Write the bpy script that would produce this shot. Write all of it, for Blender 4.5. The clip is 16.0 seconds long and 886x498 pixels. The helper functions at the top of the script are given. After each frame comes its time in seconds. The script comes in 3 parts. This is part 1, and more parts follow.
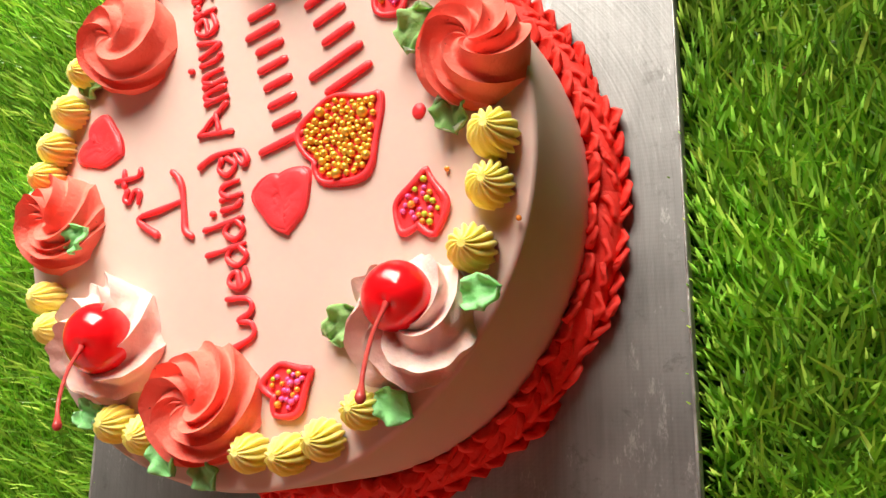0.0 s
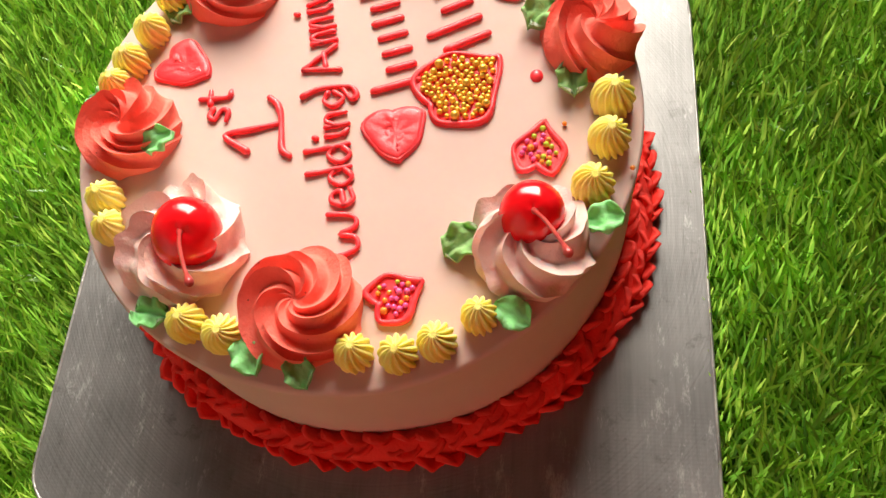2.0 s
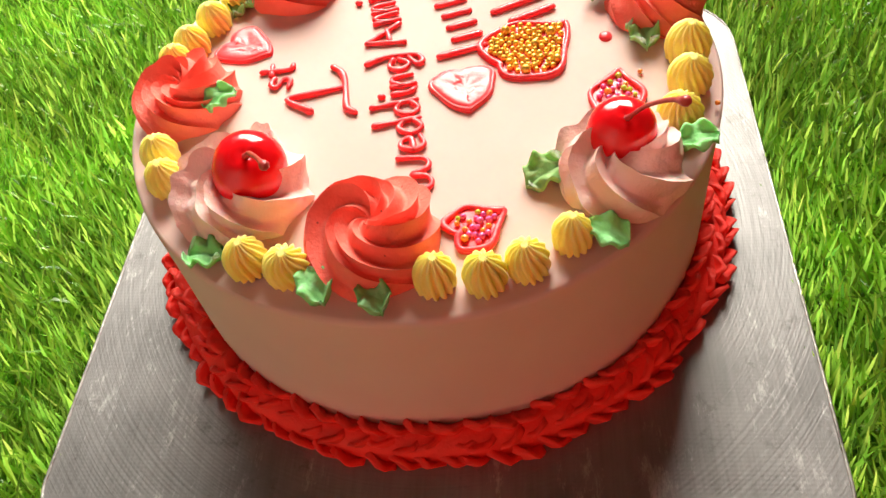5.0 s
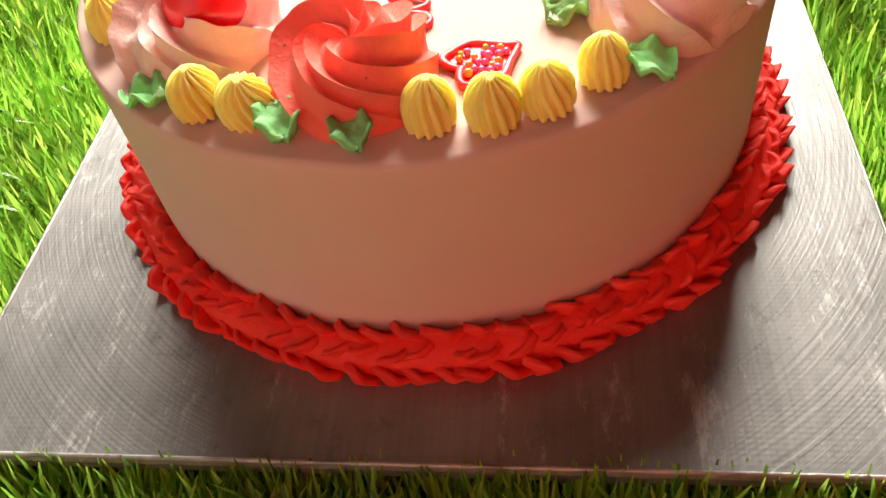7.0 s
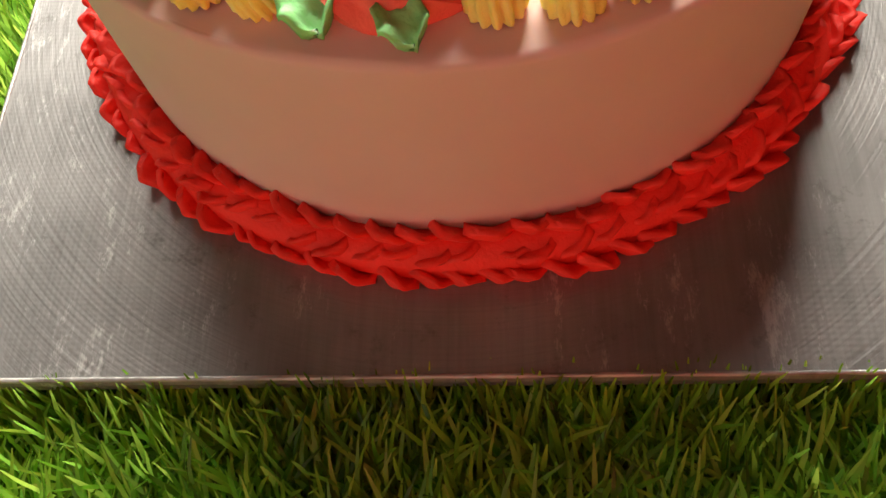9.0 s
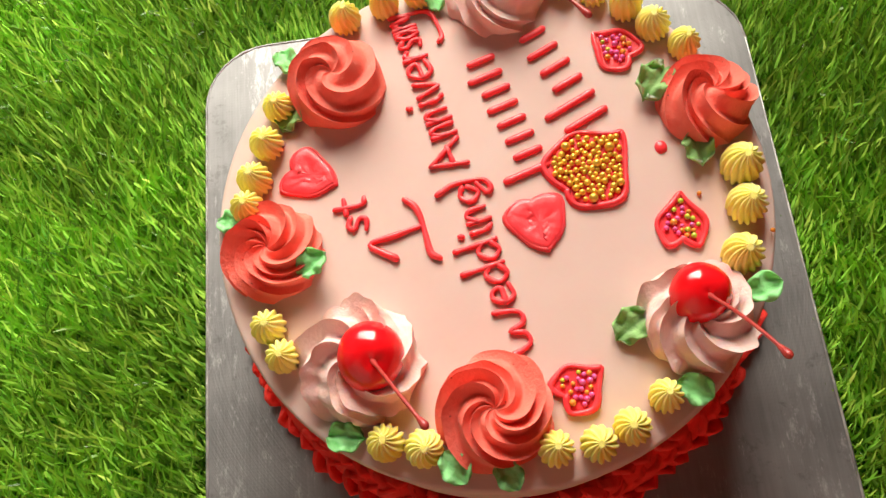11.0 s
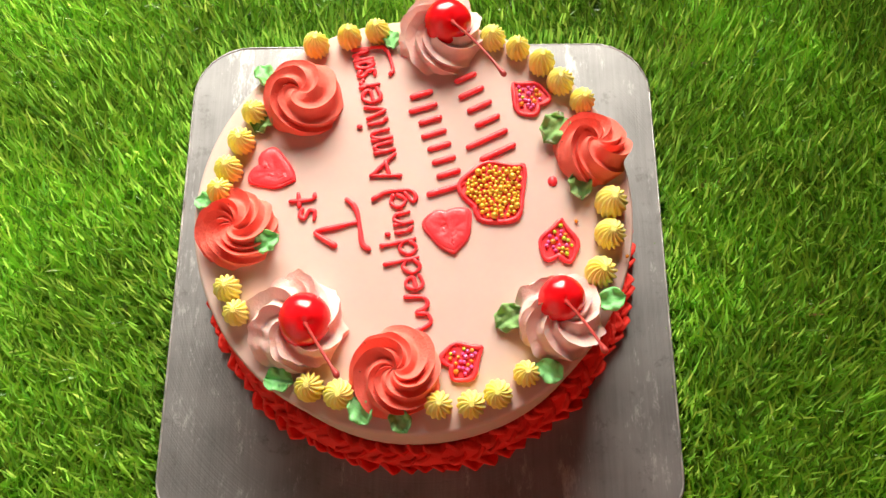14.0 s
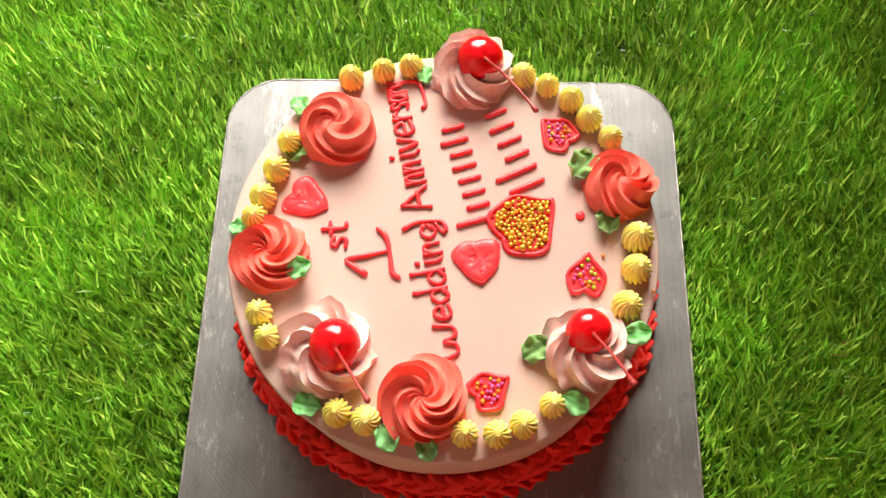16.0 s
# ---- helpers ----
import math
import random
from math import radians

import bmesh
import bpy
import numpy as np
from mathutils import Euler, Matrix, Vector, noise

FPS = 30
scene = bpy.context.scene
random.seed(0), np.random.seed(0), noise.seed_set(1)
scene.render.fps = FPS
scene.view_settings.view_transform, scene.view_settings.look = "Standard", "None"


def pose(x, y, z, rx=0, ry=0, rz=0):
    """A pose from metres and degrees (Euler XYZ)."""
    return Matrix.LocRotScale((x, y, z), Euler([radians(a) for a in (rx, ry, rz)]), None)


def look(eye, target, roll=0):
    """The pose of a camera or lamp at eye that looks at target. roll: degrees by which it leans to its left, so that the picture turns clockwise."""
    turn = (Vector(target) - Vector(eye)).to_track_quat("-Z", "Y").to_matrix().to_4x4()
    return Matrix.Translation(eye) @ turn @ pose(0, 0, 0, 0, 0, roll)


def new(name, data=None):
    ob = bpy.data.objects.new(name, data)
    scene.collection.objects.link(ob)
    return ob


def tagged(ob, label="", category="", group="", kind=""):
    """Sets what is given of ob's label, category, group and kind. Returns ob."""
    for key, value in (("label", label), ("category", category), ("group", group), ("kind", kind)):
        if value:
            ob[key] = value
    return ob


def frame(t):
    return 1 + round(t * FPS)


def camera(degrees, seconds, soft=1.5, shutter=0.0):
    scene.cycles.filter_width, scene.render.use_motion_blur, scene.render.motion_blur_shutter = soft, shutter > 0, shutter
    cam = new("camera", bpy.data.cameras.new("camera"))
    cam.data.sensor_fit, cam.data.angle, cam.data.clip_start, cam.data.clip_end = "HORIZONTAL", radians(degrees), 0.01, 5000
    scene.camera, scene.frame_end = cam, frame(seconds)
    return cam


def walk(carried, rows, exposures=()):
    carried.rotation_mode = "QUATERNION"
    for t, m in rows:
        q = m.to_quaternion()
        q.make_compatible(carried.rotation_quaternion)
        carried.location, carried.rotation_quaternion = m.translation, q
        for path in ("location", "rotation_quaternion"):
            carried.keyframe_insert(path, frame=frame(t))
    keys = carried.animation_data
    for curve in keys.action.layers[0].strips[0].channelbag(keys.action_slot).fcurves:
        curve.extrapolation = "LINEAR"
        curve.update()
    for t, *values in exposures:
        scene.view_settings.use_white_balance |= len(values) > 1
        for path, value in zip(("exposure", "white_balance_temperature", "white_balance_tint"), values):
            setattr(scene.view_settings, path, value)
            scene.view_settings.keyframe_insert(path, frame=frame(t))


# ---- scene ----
cam = camera(58.6, 16.0)
PATH = [
    (0, (0.185, -0.082, 0.309), (-0.616, 0.325, -1.478), -65.1),
    (0.5, (0.137, -0.102, 0.312), (-0.324, 0.403, -1.567), -42.5),
    (1, (0.115, -0.121, 0.326), (-0.242, 0.468, -1.551), -30.4),
    (1.5, (0.098, -0.148, 0.335), (-0.223, 0.542, -1.514), -23.5),
    (2, (0.079, -0.165, 0.34), (-0.189, 0.606, -1.485), -16.7),
    (2.5, (0.064, -0.183, 0.341), (-0.237, 0.728, -1.414), -15.7),
    (3, (0.056, -0.199, 0.34), (-0.253, 0.921, -1.288), -13.0),
    (3.5, (0.048, -0.212, 0.299), (-0.243, 1.001, -1.264), -11.5),
    (4, (0.048, -0.209, 0.294), (-0.245, 1.003, -1.27), -12.0),
    (4.5, (0.051, -0.225, 0.287), (-0.232, 1.042, -1.234), -11.2),
    (5, (0.047, -0.235, 0.278), (-0.209, 0.975, -1.293), -11.2),
    (5.2, (0.044, -0.235, 0.274), (-0.182, 0.974, -1.303), -10.0),
    (7.5, (0.043, -0.251, 0.19), (-0.253, 1.027, -1.32), -10.2),
    (7.8, (0.04, -0.258, 0.184), (-0.203, 1.014, -1.341), -7.8),
    (8, (0.04, -0.255, 0.183), (-0.192, 0.982, -1.372), -7.7),
    (10.3, (-0.023, -0.119, 0.299), (-0.121, 0.229, -1.668), -19.8),
    (10.5, (-0.019, -0.111, 0.323), (-0.148, 0.221, -1.646), -25.3),
    (11, (-0.003, -0.115, 0.381), (-0.113, 0.525, -1.511), -16.2),
    (11.5, (0.006, -0.111, 0.408), (-0.051, 0.58, -1.468), -10.5),
    (12, (0.017, -0.107, 0.407), (-0.027, 0.558, -1.478), -7.4),
    (12.5, (0.019, -0.109, 0.405), (0.001, 0.535, -1.489), -3.3),
    (13, (0.024, -0.113, 0.413), (0.07, 0.587, -1.46), 2.0),
    (13.5, (0.014, -0.124, 0.428), (0.063, 0.527, -1.462), 3.3),
    (14, (0.022, -0.134, 0.464), (-0.01, 0.448, -1.449), -3.5),
    (14.5, (0.018, -0.141, 0.468), (0.028, 0.518, -1.421), 0.2),
    (15, (0.017, -0.134, 0.469), (-0.007, 0.54, -1.413), -2.3),
    (15.5, (0.011, -0.141, 0.465), (-0.037, 0.538, -1.415), -3.4),
    (16, (0.011, -0.138, 0.47), (-0.04, 0.526, -1.416), -3.2),
]
EXPOSURES = [(0.0, 0.3), (1.0, 0.2), (2.0, 0.2), (3.5, 0.27), (5.2, 0.52), (7.3, 0.9), (8.2, 1.15), (10.3, 0.0), (11.0, 0.0), (12.0, 0.15), (16.0, 0.28)]
walk(cam, [(t, look(eye, target, roll)) for t, eye, target, roll in PATH], EXPOSURES)

# ---- light ----
world = bpy.data.worlds.new("sky")
scene.world = world
world.use_nodes = True
wn = world.node_tree
sky = wn.nodes.new("ShaderNodeTexSky")
sky.sky_type = "NISHITA"
sky.sun_disc = False
sky.sun_elevation = radians(38)
sky.sun_rotation = radians(-9)
wn.links.new(sky.outputs["Color"], wn.nodes["Background"].inputs["Color"])
wn.nodes["Background"].inputs["Strength"].default_value = 0.08

WALL_BACK, WIN = 0.95, (-0.74, 0.34, 0.42, 1.40)     # assumed window, out of view: x from, x to, z from, z to
# area lamp added as daylight from an unseen source behind the cake
lamp = bpy.data.lights.new("assumed_daylight", "AREA")
TURN = radians(27)     # lamp turned out of the wall's plane so the turf darkens rightwards
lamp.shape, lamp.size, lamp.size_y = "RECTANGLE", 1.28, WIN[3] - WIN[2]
# narrow spread, also to dim the turf on the right
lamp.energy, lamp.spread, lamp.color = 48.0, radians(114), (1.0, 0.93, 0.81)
lamp_ob = new("assumed_daylight", lamp)
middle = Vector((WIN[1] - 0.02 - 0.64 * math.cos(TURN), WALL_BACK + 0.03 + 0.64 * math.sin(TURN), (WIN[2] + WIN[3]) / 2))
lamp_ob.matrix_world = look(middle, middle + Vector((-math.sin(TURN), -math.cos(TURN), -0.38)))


# ---- materials ----
def material(name, color, rough=0.5, metal=0.0, second=None, scale=40.0, bump=0.0, bump_scale=300.0, sss=0.0, sss_radius=(1, 0.4, 0.25),
             coat=0.0, island=0.0, speck=0.0, spec=0.5):
    """A principled material: two tones by noise, fine relief, optional subsurface, coat and variation from object to object."""
    m = bpy.data.materials.new(name)
    m.use_nodes = True
    nt = m.node_tree
    b = nt.nodes["Principled BSDF"]
    b.inputs["Roughness"].default_value, b.inputs["Metallic"].default_value = rough, metal
    b.inputs["Specular IOR Level"].default_value = spec
    geo = nt.nodes.new("ShaderNodeNewGeometry")
    n1 = nt.nodes.new("ShaderNodeTexNoise")
    n1.inputs["Scale"].default_value, n1.inputs["Detail"].default_value = scale, 4.0
    nt.links.new(geo.outputs["Position"], n1.inputs["Vector"])
    ramp = nt.nodes.new("ShaderNodeValToRGB")
    ramp.color_ramp.elements[0].position, ramp.color_ramp.elements[1].position = 0.35, 0.65
    ramp.color_ramp.elements[0].color = (*color, 1)
    ramp.color_ramp.elements[1].color = (*(second or [c * 0.9 for c in color]), 1)
    nt.links.new(n1.outputs["Fac"], ramp.inputs["Fac"])
    out = ramp.outputs["Color"]
    if island:
        info = nt.nodes.new("ShaderNodeObjectInfo")
        hsv = nt.nodes.new("ShaderNodeHueSaturation")
        mr = nt.nodes.new("ShaderNodeMapRange")
        mr.inputs["To Min"].default_value, mr.inputs["To Max"].default_value = 1 - island, 1 + island
        nt.links.new(info.outputs["Random"], mr.inputs["Value"])
        nt.links.new(mr.outputs["Result"], hsv.inputs["Value"])
        nt.links.new(out, hsv.inputs["Color"])
        out = hsv.outputs["Color"]
    if speck:
        v = nt.nodes.new("ShaderNodeTexVoronoi")
        v.inputs["Scale"].default_value = 160.0
        nt.links.new(geo.outputs["Position"], v.inputs["Vector"])
        lt = nt.nodes.new("ShaderNodeMath")
        lt.operation = "LESS_THAN"
        lt.inputs[1].default_value = speck
        nt.links.new(v.outputs["Distance"], lt.inputs[0])
        mix = nt.nodes.new("ShaderNodeMix")
        mix.data_type = "RGBA"
        mix.inputs["B"].default_value = (*[c * 0.35 for c in color], 1)
        nt.links.new(lt.outputs[0], mix.inputs["Factor"])
        nt.links.new(out, mix.inputs["A"])
        out = mix.outputs["Result"]
    nt.links.new(out, b.inputs["Base Color"])
    if bump:
        n2 = nt.nodes.new("ShaderNodeTexNoise")
        n2.inputs["Scale"].default_value, n2.inputs["Detail"].default_value = bump_scale, 3.0
        nt.links.new(geo.outputs["Position"], n2.inputs["Vector"])
        bn = nt.nodes.new("ShaderNodeBump")
        bn.inputs["Strength"].default_value, bn.inputs["Distance"].default_value = bump, 0.001
        nt.links.new(n2.outputs["Fac"], bn.inputs["Height"])
        nt.links.new(bn.outputs["Normal"], b.inputs["Normal"])
    if sss:
        b.inputs["Subsurface Weight"].default_value = sss
        b.inputs["Subsurface Radius"].default_value = sss_radius
        b.inputs["Subsurface Scale"].default_value = 0.004
    if coat:
        b.inputs["Coat Weight"].default_value, b.inputs["Coat Roughness"].default_value = coat, 0.08
    return m


CREAM = material("pale_pink_cream", (0.66, 0.485, 0.43), 0.62, second=(0.64, 0.455, 0.40), scale=25, bump=0.06, bump_scale=220, sss=0.25, spec=0.15)
PINK = material("pink_whipped_cream", (0.84, 0.60, 0.55), 0.62, second=(0.80, 0.53, 0.475), scale=90, bump=0.4, bump_scale=650, sss=0.35, spec=0.2)
CORAL = material("coral_red_cream", (0.93, 0.215, 0.16), 0.68, second=(0.90, 0.165, 0.12), scale=90, bump=0.45, bump_scale=700, sss=0.25, speck=0.055, spec=0.18)
BORDER_RED = material("red_border_cream", (0.83, 0.050, 0.034), 0.62, second=(0.77, 0.036, 0.025), scale=80, bump=0.4, bump_scale=700, sss=0.25, spec=0.25, island=0.08)
YELLOW = material("yellow_cream", (0.94, 0.82, 0.25), 0.68, second=(0.92, 0.77, 0.19), scale=70, bump=0.4, bump_scale=700, sss=0.6, spec=0.18, sss_radius=(1, 0.9, 0.3), island=0.05)
LEAF = material("mint_green_cream", (0.31, 0.74, 0.30), 0.72, second=(0.25, 0.66, 0.23), scale=120, bump=0.5, bump_scale=600, sss=0.3, spec=0.15, sss_radius=(0.6, 1, 0.5), island=0.10)
GEL = material("red_piping_gel", (0.97, 0.060, 0.070), 0.36, second=(0.94, 0.042, 0.056), scale=120, bump=0.25, bump_scale=350, sss=0.35, sss_radius=(1, 0.15, 0.15), coat=0.1, spec=0.4)
OLIVE = material("olive_green_cream", (0.27, 0.46, 0.17), 0.72, second=(0.22, 0.39, 0.13), scale=120, bump=0.5, bump_scale=600, sss=0.3, spec=0.15, sss_radius=(0.6, 1, 0.5))
CHERRY = material("glazed_cherry_skin", (0.88, 0.010, 0.016), 0.13, second=(0.80, 0.007, 0.012), scale=120, bump=0.12, bump_scale=250, sss=0.4, sss_radius=(1, 0.1, 0.1), coat=0.2)
STEM = material("red_cherry_stem", (0.45, 0.05, 0.04), 0.35, second=(0.36, 0.03, 0.03), scale=300, bump=0.2, bump_scale=900)
GOLD = material("gold_sugar_pearl", (0.90, 0.56, 0.08), 0.28, metal=0.55, second=(0.84, 0.50, 0.06), scale=200, island=0.1)
BEAD_PINK = material("pink_sugar_bead", (0.85, 0.12, 0.36), 0.25, second=(0.8, 0.10, 0.32), coat=0.5)
BEAD_ORANGE = material("orange_sugar_bead", (0.86, 0.30, 0.04), 0.25, second=(0.8, 0.26, 0.03), coat=0.5)
BEAD_LIME = material("lime_sugar_bead", (0.52, 0.60, 0.05), 0.25, second=(0.46, 0.55, 0.04), coat=0.5)
# tones of the unseen room, picked for the light they bounce
PLASTER = material("grey_plaster", (0.19, 0.17, 0.155), 0.8, second=(0.16, 0.145, 0.13), scale=3, bump=0.2, bump_scale=40)
DARK_OVERHEAD = material("dark_overhead_tone", (0.07, 0.05, 0.04), 0.6, second=(0.05, 0.035, 0.028), scale=4, bump=0.2, bump_scale=30)
PALE_BOUNCE = material("pale_bounce_tone", (0.27, 0.26, 0.24), 0.7, second=(0.24, 0.23, 0.21), scale=3, bump=0.2, bump_scale=40)
RED_BOUNCE = material("red_bounce_tone", (0.76, 0.13, 0.09), 0.7, second=(0.70, 0.115, 0.08), scale=3, bump=0.2, bump_scale=40)
DRY = material("faded_brown_blades", (0.34, 0.22, 0.06), 0.5, second=(0.26, 0.14, 0.04), scale=200)
BACKING = material("turf_backing", (0.05, 0.11, 0.015), 0.9, second=(0.07, 0.12, 0.02), scale=120, bump=0.5, bump_scale=400)
CREASE = material("worn_foil_fold", (0.55, 0.54, 0.52), 0.45, metal=0.6, second=(0.22, 0.21, 0.20), scale=60, bump=0.5, bump_scale=300)
CARD = material("board_card_edge", (0.16, 0.11, 0.08), 0.7, second=(0.11, 0.08, 0.06), scale=150)


def foil():
    """Silver foil with a fine pressed dimple pattern, scuffs and wipe marks round the cake."""
    m = bpy.data.materials.new("silver_foil")
    m.use_nodes = True
    nt = m.node_tree
    L = nt.links.new
    b = nt.nodes["Principled BSDF"]
    b.inputs["Metallic"].default_value = 0.85
    geo = nt.nodes.new("ShaderNodeNewGeometry")
    tone = nt.nodes.new("ShaderNodeTexNoise")
    tone.inputs["Scale"].default_value, tone.inputs["Detail"].default_value = 28.0, 6.0
    L(geo.outputs["Position"], tone.inputs["Vector"])
    ramp = nt.nodes.new("ShaderNodeValToRGB")
    ramp.color_ramp.elements[0].position, ramp.color_ramp.elements[1].position = 0.3, 0.7
    ramp.color_ramp.elements[0].color, ramp.color_ramp.elements[1].color = (0.20, 0.198, 0.195, 1), (0.36, 0.356, 0.35, 1)
    streak = nt.nodes.new("ShaderNodeTexNoise")
    streak.inputs["Scale"].default_value, streak.inputs["Detail"].default_value, streak.inputs["Roughness"].default_value = 1.0, 5.0, 0.7
    stretch = nt.nodes.new("ShaderNodeMapping")
    stretch.inputs["Scale"].default_value = (420, 14, 1)
    stretch.inputs["Rotation"].default_value = (0, 0, radians(6))
    L(geo.outputs["Position"], stretch.inputs["Vector"])
    L(stretch.outputs["Vector"], streak.inputs["Vector"])
    both = nt.nodes.new("ShaderNodeMix")
    both.inputs["Factor"].default_value = 0.38
    L(tone.outputs["Fac"], both.inputs["A"])
    L(streak.outputs["Fac"], both.inputs["B"])
    L(both.outputs["Result"], ramp.inputs["Fac"])
    # dark scuffs near the corners of the sheet
    scuff = nt.nodes.new("ShaderNodeTexNoise")
    scuff.inputs["Scale"].default_value, scuff.inputs["Detail"].default_value, scuff.inputs["Roughness"].default_value = 60.0, 9.0, 0.8
    L(geo.outputs["Position"], scuff.inputs["Vector"])
    cut = nt.nodes.new("ShaderNodeMapRange")
    cut.inputs["From Min"].default_value, cut.inputs["From Max"].default_value = 0.565, 0.64
    cut.inputs["To Max"].default_value = 0.5
    L(scuff.outputs["Fac"], cut.inputs["Value"])
    mix = nt.nodes.new("ShaderNodeMix")
    mix.data_type = "RGBA"
    mix.inputs["B"].default_value = (0.15, 0.145, 0.14, 1)
    L(cut.outputs["Result"], mix.inputs["Factor"])
    L(ramp.outputs["Color"], mix.inputs["A"])
    pale = nt.nodes.new("ShaderNodeTexNoise")
    pale.inputs["Scale"].default_value, pale.inputs["Detail"].default_value, pale.inputs["Roughness"].default_value = 34.0, 10.0, 0.85
    shift = nt.nodes.new("ShaderNodeMapping")
    shift.inputs["Location"].default_value, shift.inputs["Scale"].default_value = (3.1, 1.7, 0.4), (1.9, 0.6, 1)
    L(geo.outputs["Position"], shift.inputs["Vector"])
    L(shift.outputs["Vector"], pale.inputs["Vector"])
    cut2 = nt.nodes.new("ShaderNodeMapRange")
    cut2.inputs["From Min"].default_value, cut2.inputs["From Max"].default_value = 0.56, 0.64
    L(pale.outputs["Fac"], cut2.inputs["Value"])
    worn = nt.nodes.new("ShaderNodeMix")
    worn.data_type = "RGBA"
    worn.inputs["B"].default_value = (0.52, 0.515, 0.505, 1)
    L(cut2.outputs["Result"], worn.inputs["Factor"])
    L(mix.outputs["Result"], worn.inputs["A"])
    L(worn.outputs["Result"], b.inputs["Base Color"])
    rr = nt.nodes.new("ShaderNodeMapRange")
    rr.inputs["To Min"].default_value, rr.inputs["To Max"].default_value = 0.43, 0.62
    L(both.outputs["Result"], rr.inputs["Value"])
    L(rr.outputs["Result"], b.inputs["Roughness"])
    # dimples
    rot = nt.nodes.new("ShaderNodeMapping")
    rot.inputs["Rotation"].default_value = (0, 0, radians(45))
    rot.inputs["Scale"].default_value = (420, 420, 1)
    L(geo.outputs["Position"], rot.inputs["Vector"])
    sep = nt.nodes.new("ShaderNodeSeparateXYZ")
    L(rot.outputs["Vector"], sep.inputs["Vector"])
    waves = []
    for axis in "XY":
        s = nt.nodes.new("ShaderNodeMath")
        s.operation = "SINE"
        mul = nt.nodes.new("ShaderNodeMath")
        mul.operation = "MULTIPLY"
        mul.inputs[1].default_value = 6.283
        L(sep.outputs[axis], mul.inputs[0])
        L(mul.outputs[0], s.inputs[0])
        waves.append(s)
    prod = nt.nodes.new("ShaderNodeMath")
    prod.operation = "MULTIPLY"
    L(waves[0].outputs[0], prod.inputs[0])
    L(waves[1].outputs[0], prod.inputs[1])
    # wipe marks: rings of noise round the cake
    ln = nt.nodes.new("ShaderNodeVectorMath")
    ln.operation = "LENGTH"
    L(geo.outputs["Position"], ln.inputs[0])
    ring = nt.nodes.new("ShaderNodeTexNoise")
    ring.noise_dimensions = "2D"
    ring.inputs["Scale"].default_value, ring.inputs["Detail"].default_value = 1.0, 5.0
    comb = nt.nodes.new("ShaderNodeCombineXYZ")
    sc = nt.nodes.new("ShaderNodeMath")
    sc.operation = "MULTIPLY"
    sc.inputs[1].default_value = 900.0
    L(ln.outputs["Value"], sc.inputs[0])
    L(sc.outputs[0], comb.inputs["X"])
    sp = nt.nodes.new("ShaderNodeSeparateXYZ")
    L(geo.outputs["Position"], sp.inputs["Vector"])
    sy = nt.nodes.new("ShaderNodeMath")
    sy.operation = "MULTIPLY"
    sy.inputs[1].default_value = 25.0
    L(sp.outputs["Y"], sy.inputs[0])
    L(sy.outputs[0], comb.inputs["Y"])
    L(comb.outputs["Vector"], ring.inputs["Vector"])
    b1 = nt.nodes.new("ShaderNodeBump")
    b1.inputs["Strength"].default_value, b1.inputs["Distance"].default_value = 0.022, 0.0006
    L(prod.outputs[0], b1.inputs["Height"])
    b2 = nt.nodes.new("ShaderNodeBump")
    b2.inputs["Strength"].default_value, b2.inputs["Distance"].default_value = 0.16, 0.0007
    L(ring.outputs["Fac"], b2.inputs["Height"])
    L(b1.outputs["Normal"], b2.inputs["Normal"])
    strokes = nt.nodes.new("ShaderNodeTexNoise")
    strokes.inputs["Scale"].default_value, strokes.inputs["Detail"].default_value, strokes.inputs["Distortion"].default_value = 1.0, 4.0, 0.6
    lay = nt.nodes.new("ShaderNodeMapping")
    lay.inputs["Scale"].default_value, lay.inputs["Rotation"].default_value = (330, 34, 1), (0, 0, radians(-38))
    L(geo.outputs["Position"], lay.inputs["Vector"])
    L(lay.outputs["Vector"], strokes.inputs["Vector"])
    b3 = nt.nodes.new("ShaderNodeBump")
    b3.inputs["Strength"].default_value, b3.inputs["Distance"].default_value = 0.13, 0.0007
    L(strokes.outputs["Fac"], b3.inputs["Height"])
    L(b2.outputs["Normal"], b3.inputs["Normal"])
    L(b3.outputs["Normal"], b.inputs["Normal"])
    return m


